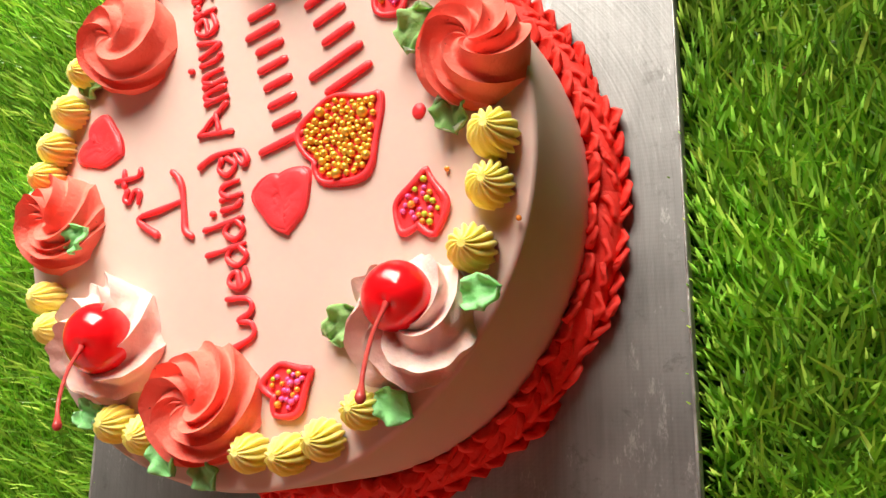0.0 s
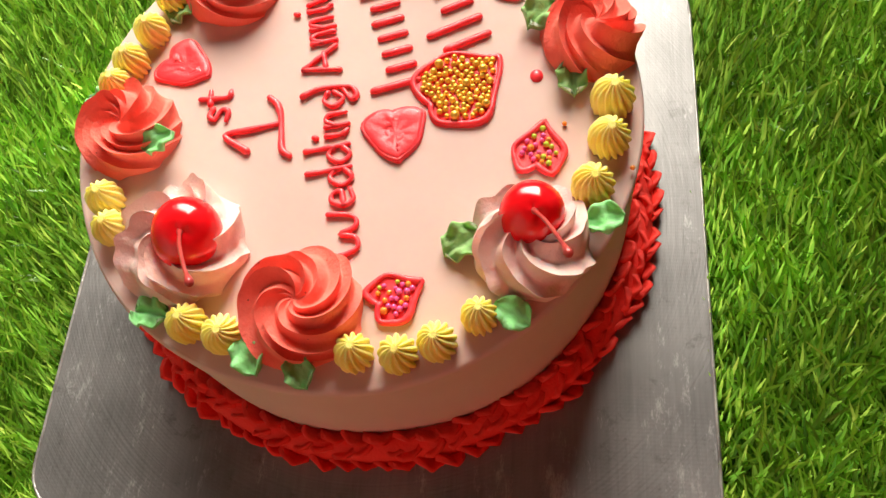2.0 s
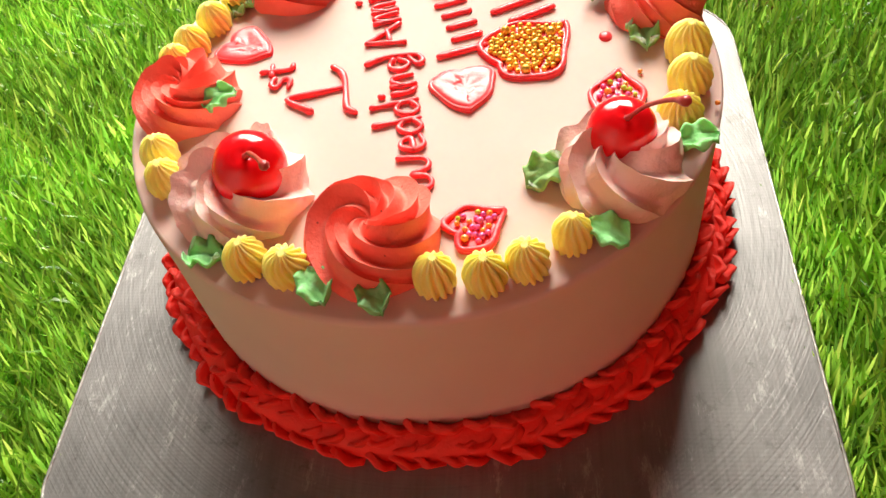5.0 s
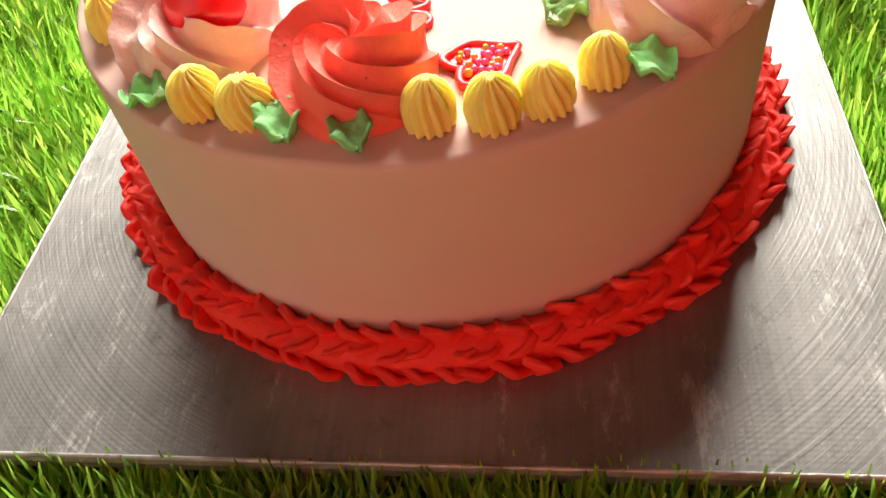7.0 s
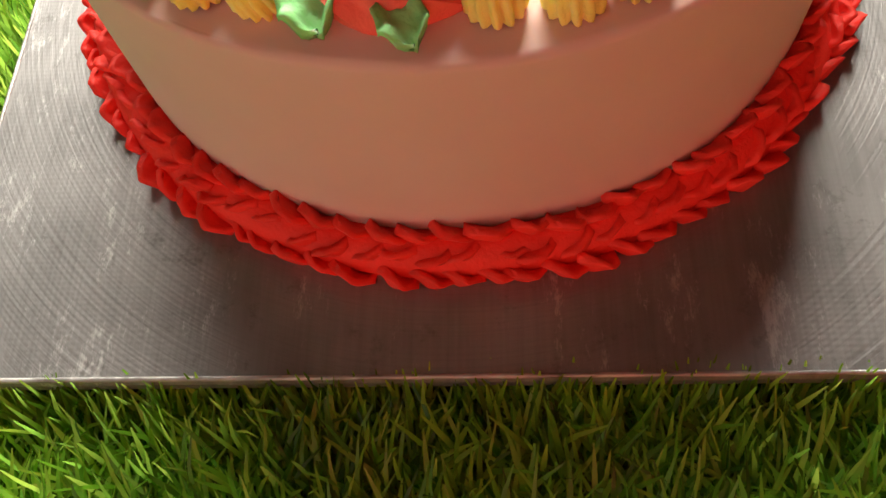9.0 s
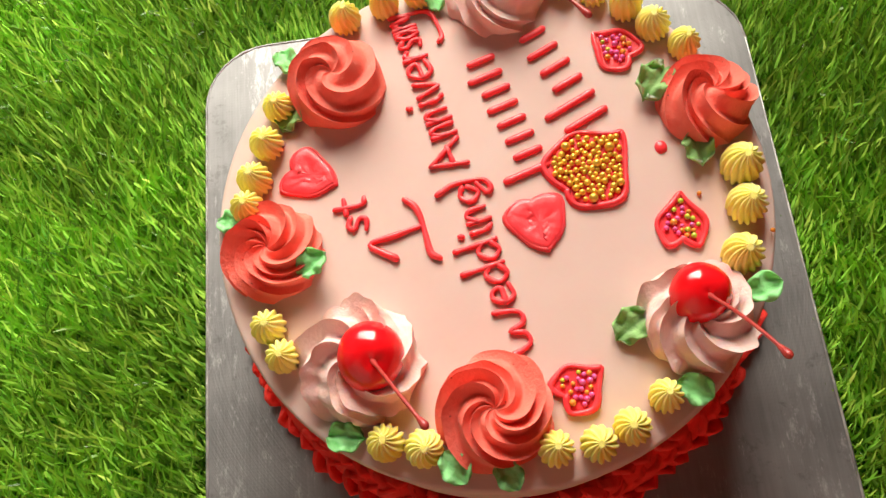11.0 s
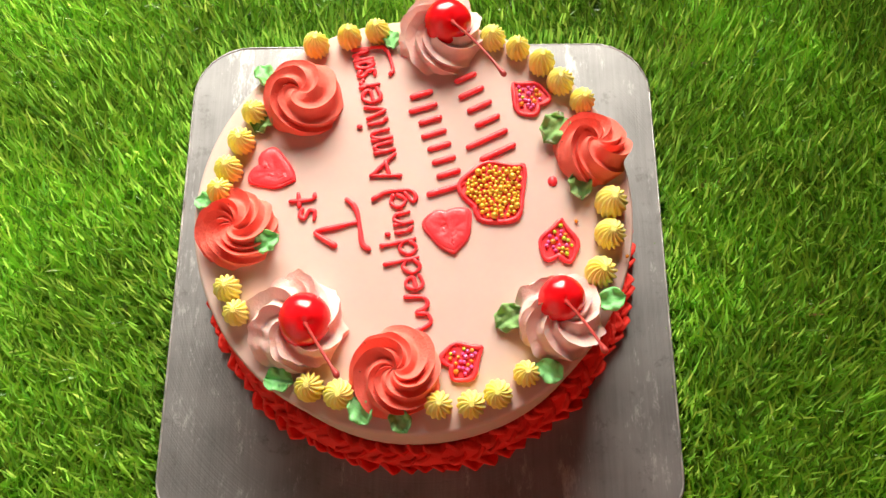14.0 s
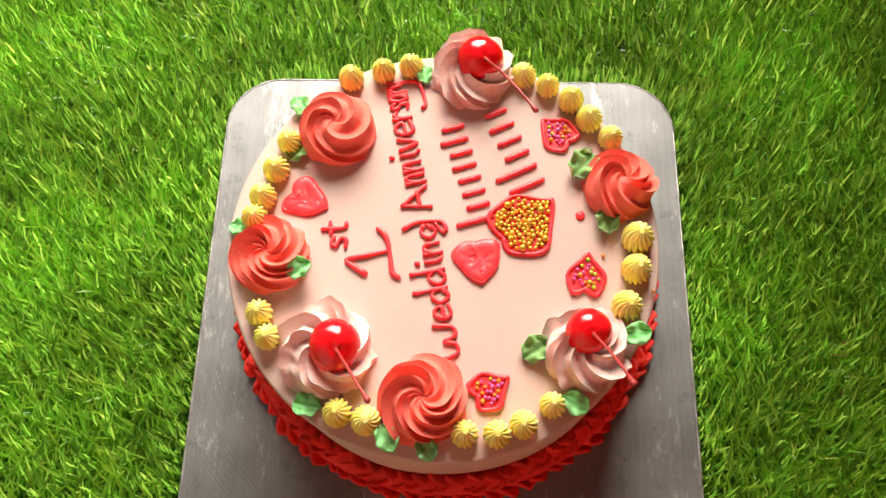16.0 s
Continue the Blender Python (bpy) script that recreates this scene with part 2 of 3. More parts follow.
def turf():
    """Plastic grass: greens that differ blade by blade, letting light through."""
    m = bpy.data.materials.new("plastic_grass")
    m.use_nodes = True
    nt = m.node_tree
    L = nt.links.new
    b = nt.nodes["Principled BSDF"]
    b.inputs["Roughness"].default_value = 0.24
    b.inputs["Specular IOR Level"].default_value = 0.55
    geo = nt.nodes.new("ShaderNodeNewGeometry")
    ramp = nt.nodes.new("ShaderNodeValToRGB")
    e = ramp.color_ramp.elements
    e[0].position, e[0].color = 0.0, (0.075, 0.24, 0.014, 1)
    e[1].position, e[1].color = 1.0, (0.54, 0.68, 0.10, 1)
    mid = e.new(0.45)
    mid.color = (0.225, 0.51, 0.034, 1)
    olive = e.new(0.16)
    olive.color = (0.13, 0.22, 0.02, 1)
    pale = e.new(0.93)
    pale.color = (0.38, 0.57, 0.055, 1)
    L(geo.outputs["Random Per Island"], ramp.inputs["Fac"])
    patch = nt.nodes.new("ShaderNodeTexNoise")
    patch.inputs["Scale"].default_value = 9.0
    L(geo.outputs["Position"], patch.inputs["Vector"])
    hsv = nt.nodes.new("ShaderNodeHueSaturation")
    mr = nt.nodes.new("ShaderNodeMapRange")
    mr.inputs["From Min"].default_value, mr.inputs["From Max"].default_value = 0.3, 0.7
    mr.inputs["To Min"].default_value, mr.inputs["To Max"].default_value = 0.82, 1.3
    L(patch.outputs["Fac"], mr.inputs["Value"])
    L(mr.outputs["Result"], hsv.inputs["Value"])
    L(ramp.outputs["Color"], hsv.inputs["Color"])
    L(hsv.outputs["Color"], b.inputs["Base Color"])
    tr = nt.nodes.new("ShaderNodeBsdfTranslucent")
    glow = nt.nodes.new("ShaderNodeHueSaturation")
    glow.inputs["Value"].default_value = 1.45
    glow.inputs["Saturation"].default_value = 0.94
    L(hsv.outputs["Color"], glow.inputs["Color"])
    L(glow.outputs["Color"], tr.inputs["Color"])
    mix = nt.nodes.new("ShaderNodeMixShader")
    mix.inputs["Fac"].default_value = 0.66
    L(b.outputs["BSDF"], mix.inputs[1])
    L(tr.outputs["BSDF"], mix.inputs[2])
    L(mix.outputs["Shader"], nt.nodes["Material Output"].inputs["Surface"])
    return m


FOIL, TURF = foil(), turf()


# ---- building helpers ----
def mesh_from(name, verts, faces, mat, smooth=True):
    me = bpy.data.meshes.new(name)
    me.from_pydata([tuple(v) for v in verts], [], faces)
    me.materials.append(mat)
    me.polygons.foreach_set("use_smooth", [smooth] * len(me.polygons))
    me.update()
    return me


def bm_mesh(name, bm, mat, smooth=True):
    me = bpy.data.meshes.new(name)
    bmesh.ops.recalc_face_normals(bm, faces=bm.faces[:])
    bm.to_mesh(me)
    bm.free()
    me.materials.append(mat)
    me.polygons.foreach_set("use_smooth", [smooth] * len(me.polygons))
    return me


def part(name, mesh, parent, label=""):
    ob = new(name, mesh)
    ob.parent = parent
    return tagged(ob, label)


def thing(name, label, category, at=(0, 0, 0), group="", kind="", rz=0.0):
    ob = new(name)
    ob.empty_display_size = 0.01
    ob.matrix_basis = pose(*at, 0, 0, rz)
    return tagged(ob, label, category, group, kind)


def box(bm, lo, hi):
    r = bmesh.ops.create_cube(bm, size=1.0)
    for v in r["verts"]:
        v.co = Vector([lo[i] + (v.co[i] + 0.5) * (hi[i] - lo[i]) for i in range(3)])


def smooth_line(points, steps=6):
    """Catmull-Rom through the points."""
    P = [Vector(p) for p in points]
    if len(P) < 3:
        return [P[0].lerp(P[-1], k / steps) for k in range(steps + 1)]
    P = [2 * P[0] - P[1]] + P + [2 * P[-1] - P[-2]]
    out = []
    for a, b, c, d in zip(P, P[1:], P[2:], P[3:]):
        for k in range(steps):
            t = k / steps
            out.append(0.5 * ((2 * b) + (c - a) * t + (2 * a - 5 * b + 4 * c - d) * t * t + (3 * b - a - 3 * c + d) * t ** 3))
    return out + [P[-2]]


def tube(path, radius, sides=10, flat=1.0, taper=None):
    """Verts and faces of a round-ended rope along a path; radius may be a function of 0..1."""
    rad = radius if callable(radius) else (lambda t: radius)
    verts, faces = [], []
    n = len(path)
    tangents = [(path[min(i + 1, n - 1)] - path[max(i - 1, 0)]).normalized() for i in range(n)]
    rings = []
    caps = ((-0.95, 0.3), (-0.7, 0.7))
    r0, r1 = rad(0), rad(1)
    for off, s in caps:
        rings.append((path[0] + tangents[0] * off * r0, tangents[0], r0 * s))
    for i in range(n):
        rings.append((path[i], tangents[i], rad(i / (n - 1))))
    for off, s in reversed(caps):
        rings.append((path[-1] - tangents[-1] * off * r1, tangents[-1], r1 * s))
    for c, t, r in rings:
        side = t.cross(Vector((0, 0, 1)))
        side = side.normalized() if side.length > 1e-4 else Vector((1, 0, 0))
        up = side.cross(t)
        for k in range(sides):
            a = 2 * math.pi * k / sides
            verts.append(c + side * math.cos(a) * r + up * math.sin(a) * r * flat)
    for i in range(len(rings) - 1):
        for k in range(sides):
            a, b = i * sides + k, i * sides + (k + 1) % sides
            faces.append((a, b, b + sides, a + sides))
    faces.append(tuple(range(sides - 1, -1, -1)))
    faces.append(tuple(range((len(rings) - 1) * sides, len(rings) * sides)))
    return verts, faces


# ---- unseen room round the cake, added to shape its light ----
X0, X1, Y0, Y1, TOP, FLOOR = -1.7, 1.7, -0.78, WALL_BACK, 2.4, -0.025


def wall(name, boxes, mat=PLASTER, label="plain grey wall added out of view"):
    bm = bmesh.new()
    for lo, hi in boxes:
        box(bm, lo, hi)
    return tagged(new(name, bm_mesh(name, bm, mat, False)), label, "wall", kind="structure")


# unseen wall, added to hold the assumed window opening
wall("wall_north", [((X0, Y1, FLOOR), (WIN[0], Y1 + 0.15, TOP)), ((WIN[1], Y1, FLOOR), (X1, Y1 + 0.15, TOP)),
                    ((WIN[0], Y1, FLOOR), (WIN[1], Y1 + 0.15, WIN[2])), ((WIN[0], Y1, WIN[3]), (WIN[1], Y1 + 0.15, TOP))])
# red wall out of view, added to throw warm light on the cake's front
wall("wall_bounce_red", [((-0.12, Y0 - 0.15, FLOOR), (X1, Y0, TOP))], RED_BOUNCE, "plain red wall added out of view for warm bounce")
# pale wall out of view, added so the left side gets greyer bounce
wall("wall_bounce_pale", [((X0, Y0 - 0.15, FLOOR), (-0.12, Y0 - 0.003, TOP))], PALE_BOUNCE, "plain pale grey wall added out of view for neutral bounce")
wall("wall_west", [((X0 - 0.15, Y0 - 0.15, FLOOR), (X0, Y1 + 0.15, TOP))])
wall("wall_east", [((X1, Y0 - 0.15, FLOOR), (X1 + 0.15, Y1 + 0.15, TOP))])
# ceiling out of view, added dark so the foil mirrors something dark
bm = bmesh.new()
box(bm, (X0 - 0.15, Y0 - 0.15, TOP), (X1 + 0.15, Y1 + 0.15, TOP + 0.12))
tagged(new("ceiling", bm_mesh("ceiling", bm, DARK_OVERHEAD, False)), "plain dark ceiling added out of view to darken the foil's reflection", "ceiling", kind="structure")
bm = bmesh.new()
bmesh.ops.create_grid(bm, x_segments=40, y_segments=40, size=1.0)
for v in bm.verts:
    v.co = Vector((v.co.x * (X1 + 0.15), (Y0 + Y1) / 2 + v.co.y * ((Y1 - Y0) / 2 + 0.15), FLOOR + 0.001 * noise.noise(v.co * 9)))
tagged(new("ground", bm_mesh("ground", bm, BACKING)), "dark green backing of the artificial turf", "ground", kind="structure")

# ---- grass ----
BOARD, CORNER_BACK, CORNER_FRONT = 0.150, 0.036, 0.020


def grass(name, count, x0, x1, y0, y1, hole, length, width, seed, lean_mean=0.6, curl=0.15, spread=0.75, mat=None, label="bright green plastic artificial grass round the cake board"):
    """One sheet of blunt bent blades, three quads high, leaning in drifting tufts."""
    mat = mat or TURF
    rng = np.random.default_rng(seed)
    x, y = rng.uniform(x0, x1, count), rng.uniform(y0, y1, count)
    if hole:
        hx0, hx1, hy0, hy1, back, front = hole     # a rectangle with rounded corners
        rc = np.where(y > 0, back, front)
        ox, oy = np.maximum(np.maximum(hx0 + rc - x, x - hx1 + rc), 0), np.maximum(np.maximum(hy0 + rc - y, y - hy1 + rc), 0)
        keep = np.hypot(ox, oy) > rc
        x, y = x[keep], y[keep]
    n = len(x)
    h = length * rng.uniform(0.65, 1.15, n)
    drift = 0.55 * np.sin(x * 23 + 1.3 * np.sin(y * 17)) + 0.55 * np.sin(y * 29 + 2 + np.sin(x * 19))
    way = radians(97) + 0.4 * drift + rng.normal(0, spread, n)
    lean = np.abs(rng.normal(lean_mean, 0.25, n))
    # blades beside the board are pushed outwards by it
    rc = np.where(y > 0, CORNER_BACK, CORNER_FRONT)
    dx, dy = np.maximum(np.abs(x) - BOARD + rc, 0), np.maximum(np.abs(y) - BOARD + rc, 0)
    room = np.clip((np.hypot(dx, dy) - rc + 0.001) / (h * 0.85), 0.0, 1.0)
    turn = rng.uniform(0, np.pi, n)
    face = way + np.pi / 2 + rng.normal(0, 0.5, n)
    w = width * rng.uniform(0.7, 1.2, n) * 0.5
    V = np.zeros((n, 8, 3))
    bend = rng.normal(curl, curl * 0.8 + 0.1, n)
    for k, (s, ws) in enumerate(((0, 0.8), (0.4, 1.0), (0.75, 0.8), (1.0, 0.22))):
        ang = lean * (0.5 + s) + bend * s * s
        ang = ang * room
        cx = x + np.cos(way) * h * s * np.sin(ang)
        cy = y + np.sin(way) * h * s * np.sin(ang)
        cz = FLOOR + h * s * np.cos(ang)
        V[:, 2 * k, 0], V[:, 2 * k, 1], V[:, 2 * k, 2] = cx - np.cos(face) * w * ws, cy - np.sin(face) * w * ws, cz
        V[:, 2 * k + 1, 0], V[:, 2 * k + 1, 1], V[:, 2 * k + 1, 2] = cx + np.cos(face) * w * ws, cy + np.sin(face) * w * ws, cz
    base = (np.arange(n) * 8)[:, None, None]
    quads = np.array([[0, 1, 3, 2], [2, 3, 5, 4], [4, 5, 7, 6]])[None] + base
    me = bpy.data.meshes.new(name)
    me.vertices.add(n * 8)
    me.vertices.foreach_set("co", V.ravel())
    me.loops.add(n * 12)
    me.loops.foreach_set("vertex_index", quads.ravel().astype(np.int32))
    me.polygons.add(n * 3)
    me.polygons.foreach_set("loop_start", np.arange(n * 3, dtype=np.int32) * 4)
    me.polygons.foreach_set("use_smooth", np.ones(n * 3, dtype=bool))
    me.materials.append(mat)
    me.update(calc_edges=True)
    return tagged(new(name, me), label, "artificial grass", kind="stuff")


B = BOARD + 0.0005
grass("artificial_grass", 200000, -0.48, 0.48, -0.40, 0.46, (-B, B, -B, B, CORNER_BACK, CORNER_FRONT), 0.0262, 0.0017, 5, 0.52, 0.16, 0.66)
grass("grass_thatch", 90000, -0.48, 0.48, -0.40, 0.46, (-B, B, -B, B, CORNER_BACK, CORNER_FRONT), 0.0205, 0.0009, 7, 0.5, 1.5, 2.0)
grass("artificial_grass", 60000, X0, X1, Y0, Y1, (-0.48, 0.48, -0.40, 0.46, 0.0, 0.0), 0.026, 0.0045, 6)
for k, (x, y, r) in enumerate(((0.180, 0.150, 0.016), (0.183, 0.048, 0.009), (0.238, -0.033, 0.008))):
    grass("dry_grass", int(45 * r / 0.01), x - r, x + r, y - r, y + r, None, 0.021, 0.0014, 20 + k, 0.7, 0.3, 1.2, DRY, "tuft of faded brown plastic grass blades in the turf")

# ---- cake board ----
bm = bmesh.new()
ring = []
for cx, cy, a0, RC in ((1, 1, 0, CORNER_BACK), (-1, 1, 90, CORNER_BACK), (-1, -1, 180, CORNER_FRONT), (1, -1, 270, CORNER_FRONT)):
    for k in range(9):
        a = radians(a0 + 90 * k / 8)
        ring.append((cx * (BOARD - RC) + RC * math.cos(a), cy * (BOARD - RC) + RC * math.sin(a)))
levels = [(-0.0062, -0.0008), (-0.0055, 0.0), (-0.0018, 0.0), (-0.0005, -0.0006), (0.0, -0.0018)]
verts = []
for z, inset in levels:
    for x, y in ring:
        d = math.hypot(x, y)
        verts.append((x * (1 + inset / d * 1.2), y * (1 + inset / d * 1.2), z))
n = len(ring)
faces = [tuple(range(n - 1, -1, -1)), tuple(range(4 * n, 5 * n))]
for l in range(4):
    faces += [(l * n + k, l * n + (k + 1) % n, (l + 1) * n + (k + 1) % n, (l + 1) * n + k) for k in range(n)]
me = mesh_from("foil_sheet", verts, faces, FOIL, False)
board = thing("cake_board", "square silver foil cake board with rounded corners on the grass", "cake board", (0, 0, 0))
part("foil_sheet", me, board, "scuffed silver embossed foil")
crease = [Vector((x * (1 - 0.0016 / math.hypot(x, y)), y * (1 - 0.0016 / math.hypot(x, y)), -0.0002)) for x, y in ring]
v, f = tube(crease + [crease[0]], lambda t: 0.0007 + 0.0002 * math.sin(t * 190) * math.sin(t * 67), 6)
part("folded_edge", mesh_from("folded_edge", v, f, CREASE), board, "worn pale fold of the foil")
bm = bmesh.new()
box(bm, (-BOARD + 0.004, -BOARD + 0.004, -0.0125), (BOARD - 0.004, BOARD - 0.004, -0.0063))
bmesh.ops.bevel(bm, geom=[e for e in bm.edges if abs(e.verts[0].co.z - e.verts[1].co.z) > 0.004], offset=0.018, segments=6, affect="EDGES")
part("card_core", bm_mesh("card_core", bm, CARD, False), board, "brown card underside")

# ---- cake ----
CX, CY, TOPZ, RT, RB = 0.0, 0.004, 0.0797, 0.1138, 0.1146
EDGE = 0.0024
prof = [(0.0, TOPZ)] + [((RT - EDGE) * k / 12, TOPZ - 0.0012 * max(0, k / 12 - 0.75) / 0.25) for k in range(1, 13)]
prof += [(RT - EDGE + EDGE * math.sin(radians(a)), TOPZ - 0.0012 - EDGE + EDGE * math.cos(radians(a))) for a in range(10, 91, 10)]
LOW = TOPZ - 0.0012 - EDGE
prof += [(RT + (RB - RT) * k / 10, LOW * (1 - k / 10)) for k in range(1, 10)] + [(RB, 0.0005)]
N = 128
verts, faces = [(CX, CY, TOPZ)], []
for i, (r, z) in enumerate(prof[1:]):
    for k in range(N):
        a = 2 * math.pi * k / N
        wob = 0.0006 * noise.noise((math.cos(a) * 2, math.sin(a) * 2, z * 30)) * min(1, r / 0.1)
        zz = z + (0.0005 * noise.noise((math.cos(a) * r * 30, math.sin(a) * r * 30, 4.0)) if i < 14 else 0)
        verts.append((CX + (r + wob) * math.cos(a), CY + (r + wob) * math.sin(a), zz))
faces += [(0, 1 + k, 1 + (k + 1) % N) for k in range(N)]
for i in range(len(prof) - 2):
    o = 1 + i * N
    faces += [(o + k, o + N + k, o + N + (k + 1) % N, o + (k + 1) % N) for k in range(N)]
faces.append(tuple(1 + (len(prof) - 2) * N + k for k in range(N - 1, -1, -1)))
cake = thing("cake", "round cake smoothly iced in pale pink cream on the foil board", "cake", (0, 0, 0))
whole = mesh_from("icing", verts, faces, CREAM)
shade = [v.normal.copy() for v in whole.vertices]
SPLIT = 1 + 17 * N
for name, keep in (("top_icing", [f for f in faces if max(f) < SPLIT]), ("side_icing", [f for f in faces if max(f) >= SPLIT])):
    used = sorted({i for f in keep for i in f})
    to = {i: k for k, i in enumerate(used)}
    me = mesh_from(name, [verts[i] for i in used], [tuple(to[i] for i in f) for f in keep], CREAM)
    me.normals_split_custom_set_from_vertices([shade[i] for i in used])
    part(name, me, cake)
bpy.data.meshes.remove(whole)


# ---- piped swirls ----
def swirl(parent, R, H, petals, twist, depth, dip, mat, seed, frill=0.0, tight=1.6, loose=0.16, lump=0.03, rim=0.2):
    """Petals of a piped swirl under parent: ribs that wind out from the middle, each between two sharp lips."""
    rng = random.Random(seed)
    fs = (0.0, 0.03, 0.07, 0.13, 0.20, 0.28, 0.37, 0.47, 0.58, 0.69, 0.79, 0.87, 0.93, 0.97, 1.0)
    M = 40
    jit = [rng.uniform(-loose, loose) for _ in range(petals)]
    amp = [rng.uniform(0.65, 1.35) for _ in range(petals)]
    cols = len(fs)
    for p in range(petals):
        q = (p + 1) % petals
        verts, faces = [(0, 0, H - dip)], []
        for i in range(1, M + 1):
            s = i / M
            phi = min(s / 0.84, 1) * math.pi / 2
            r = R * math.sin(phi) ** 0.95
            z = H * (math.cos(phi) ** 0.8 if phi < math.pi / 2 - 1e-6 else 0) - dip * max(0, 1 - s / 0.32) ** 2
            nr, nz = (math.sin(phi) * 0.9 + 0.1) * (1 - rim * min(1, s / 0.8)), math.cos(phi) * 0.85 + 0.15
            if s > 0.84:
                k = (s - 0.84) / 0.16
                r, z, nz = R * (1 - 0.06 * k), -0.003 * k, 0.1
            a = depth * R * min(1, s / 0.22) * (1.0 if s < 0.75 else max(0.2, 1 - (s - 0.75) * 3.2))
            for f in fs:
                th = 2 * math.pi * (p + f + jit[p] * (1 - f) + jit[q] * f) / petals + twist * (1 - (1 - s) ** tight)
                v = 0.24
                dent = 1 - (f / v) ** 0.7 if f < v else ((f - v) / (1 - v)) ** 1.7
                lip = amp[p] * (1 - f) + amp[q] * f
                wa = (math.sin(s * 19 + p * 2.1 + seed) + 0.5 * math.sin(s * 41 + p)) * (1 - f) + (math.sin(s * 19 + q * 2.1 + seed) + 0.5 * math.sin(s * 41 + q)) * f
                d = a * (dent * lip - 0.45) + frill * R * wa * dent * s * (1 if s < 0.84 else 0.3)
                cx, cy = r * math.cos(th), r * math.sin(th)
                d += lump * R * noise.noise((cx * 170 + seed, cy * 170, z * 170)) * min(1, s * 3)
                rr = r + d * nr
                verts.append((rr * math.cos(th), rr * math.sin(th), z + d * nz))
        faces += [(0, 1 + k, 2 + k) for k in range(cols - 1)]
        for i in range(M - 1):
            o = 1 + i * cols
            faces += [(o + k, o + cols + k, o + cols + k + 1, o + k + 1) for k in range(cols - 1)]
        part("petal", mesh_from("petal", verts, faces, mat), parent)


ROSE_LABEL = "coral red piped cream rosette on the cake top"
for k, (x, y, R, H, turn, petals) in enumerate(((-0.0072, -0.0800, 0.0215, 0.0185, 10, 8), (-0.0890, -0.0065, 0.0200, 0.0165, 80, 9),
                                                (-0.0590, 0.0672, 0.0212, 0.0215, 200, 5), (0.0935, 0.0355, 0.0192, 0.0180, 300, 8))):
    rose = thing("cream_rosette", ROSE_LABEL, "rosette", (x, y, TOPZ), group="red rosettes on the cake", rz=turn)
    rose.matrix_basis = pose(x, y, TOPZ, *((0, 0), (0, -5), (6, 0), (-8, 9))[k]) @ pose(0, 0, -(0, 0.001, 0.001, 0.0015)[k], 0, 0, turn)
    swirl(rose, R, H, petals, (3.7, 3.5, 4.6, 3.3)[k], (0.27, 0.26, 0.23, 0.25)[k], 0.005, CORAL, 11 + k, 0.034, 1.45, 0.40, 0.05, 0.6)

# x, y, radius and height of the swirl; middle, radius and stem tip of the cherry; turn
CHERRIES = ((-0.0565, -0.0560, 0.0235, 0.0160, (-0.0507, -0.0560, 0.0935), 0.0129, (-0.0294, -0.0870, 0.1262), 20),
            (0.0725, -0.0535, 0.0212, 0.0165, (0.0726, -0.0466, 0.0935), 0.0113, (0.0842, -0.0785, 0.1340), 130),
            (0.0150, 0.1045, 0.0225, 0.0155, (0.0187, 0.1068, 0.0925), 0.0126, (0.0462, 0.0600, 0.1195), 250))
for k, (x, y, R, H, seat, R2, tip, turn) in enumerate(CHERRIES):
    sw = thing("cream_swirl", "pale pink whipped cream swirl on the cake top", "cream swirl", (x, y, TOPZ), group="pink swirls on the cake", rz=turn)
    swirl(sw, R, H, (8, 8, 9)[k], (2.3, 2.5, 2.8)[k], 0.26, 0.006, PINK, 31 + k, 0.065, 1.5, 0.36, 0.12, 0.5)
    # cherry: a slightly flattened ball with a dent where the stem leaves
    base, end = Vector(seat), Vector(tip)
    axis = Vector(((end.x - base.x) * 0.12, (end.y - base.y) * 0.14, 0.011)).normalized()
    verts, faces = [], []
    q = axis.to_track_quat("Z", "Y").to_matrix()
    rows, cols = 24, 36
    for i in range(rows + 1):
        ph = math.pi * i / rows
        for j in range(cols):
            th = 2 * math.pi * j / cols
            rr = R2 * (1 - 0.10 * math.exp(-(ph / 0.28) ** 2)) * (1 + 0.025 * math.sin(2 * th + k) + 0.015 * math.sin(3 * th + ph * 2))
            p = Vector((math.sin(ph) * math.cos(th), math.sin(ph) * math.sin(th), 0.93 * math.cos(ph))) * rr
            verts.append(q @ p)
    for i in range(rows):
        faces += [(i * cols + j, (i + 1) * cols + j, (i + 1) * cols + (j + 1) % cols, i * cols + (j + 1) % cols) for j in range(cols)]
    ch = thing("cherry", "glossy red glazed cherry with its stem on a cream swirl", "cherry", base, group="cherries on the cake")
    part("fruit", mesh_from("fruit", verts, faces, CHERRY), ch, "shiny red glazed fruit")
    s0 = axis * R2 * 0.78
    e = end - base
    mid1 = s0.lerp(e, 0.35) + Vector((0, 0, 0.0028))
    mid2 = s0.lerp(e, 0.72) + Vector((0, 0, 0.0024))
    path = smooth_line([s0, mid1, mid2, e], 7)
    v, f = tube(path, lambda t: 0.0007 + 0.0009 * max(0, t - 0.84) / 0.16 + 0.0006 * max(0, 0.08 - t) / 0.08, 8)
    part("stem", mesh_from("stem", v, f, STEM), ch, "thin dark red stem")


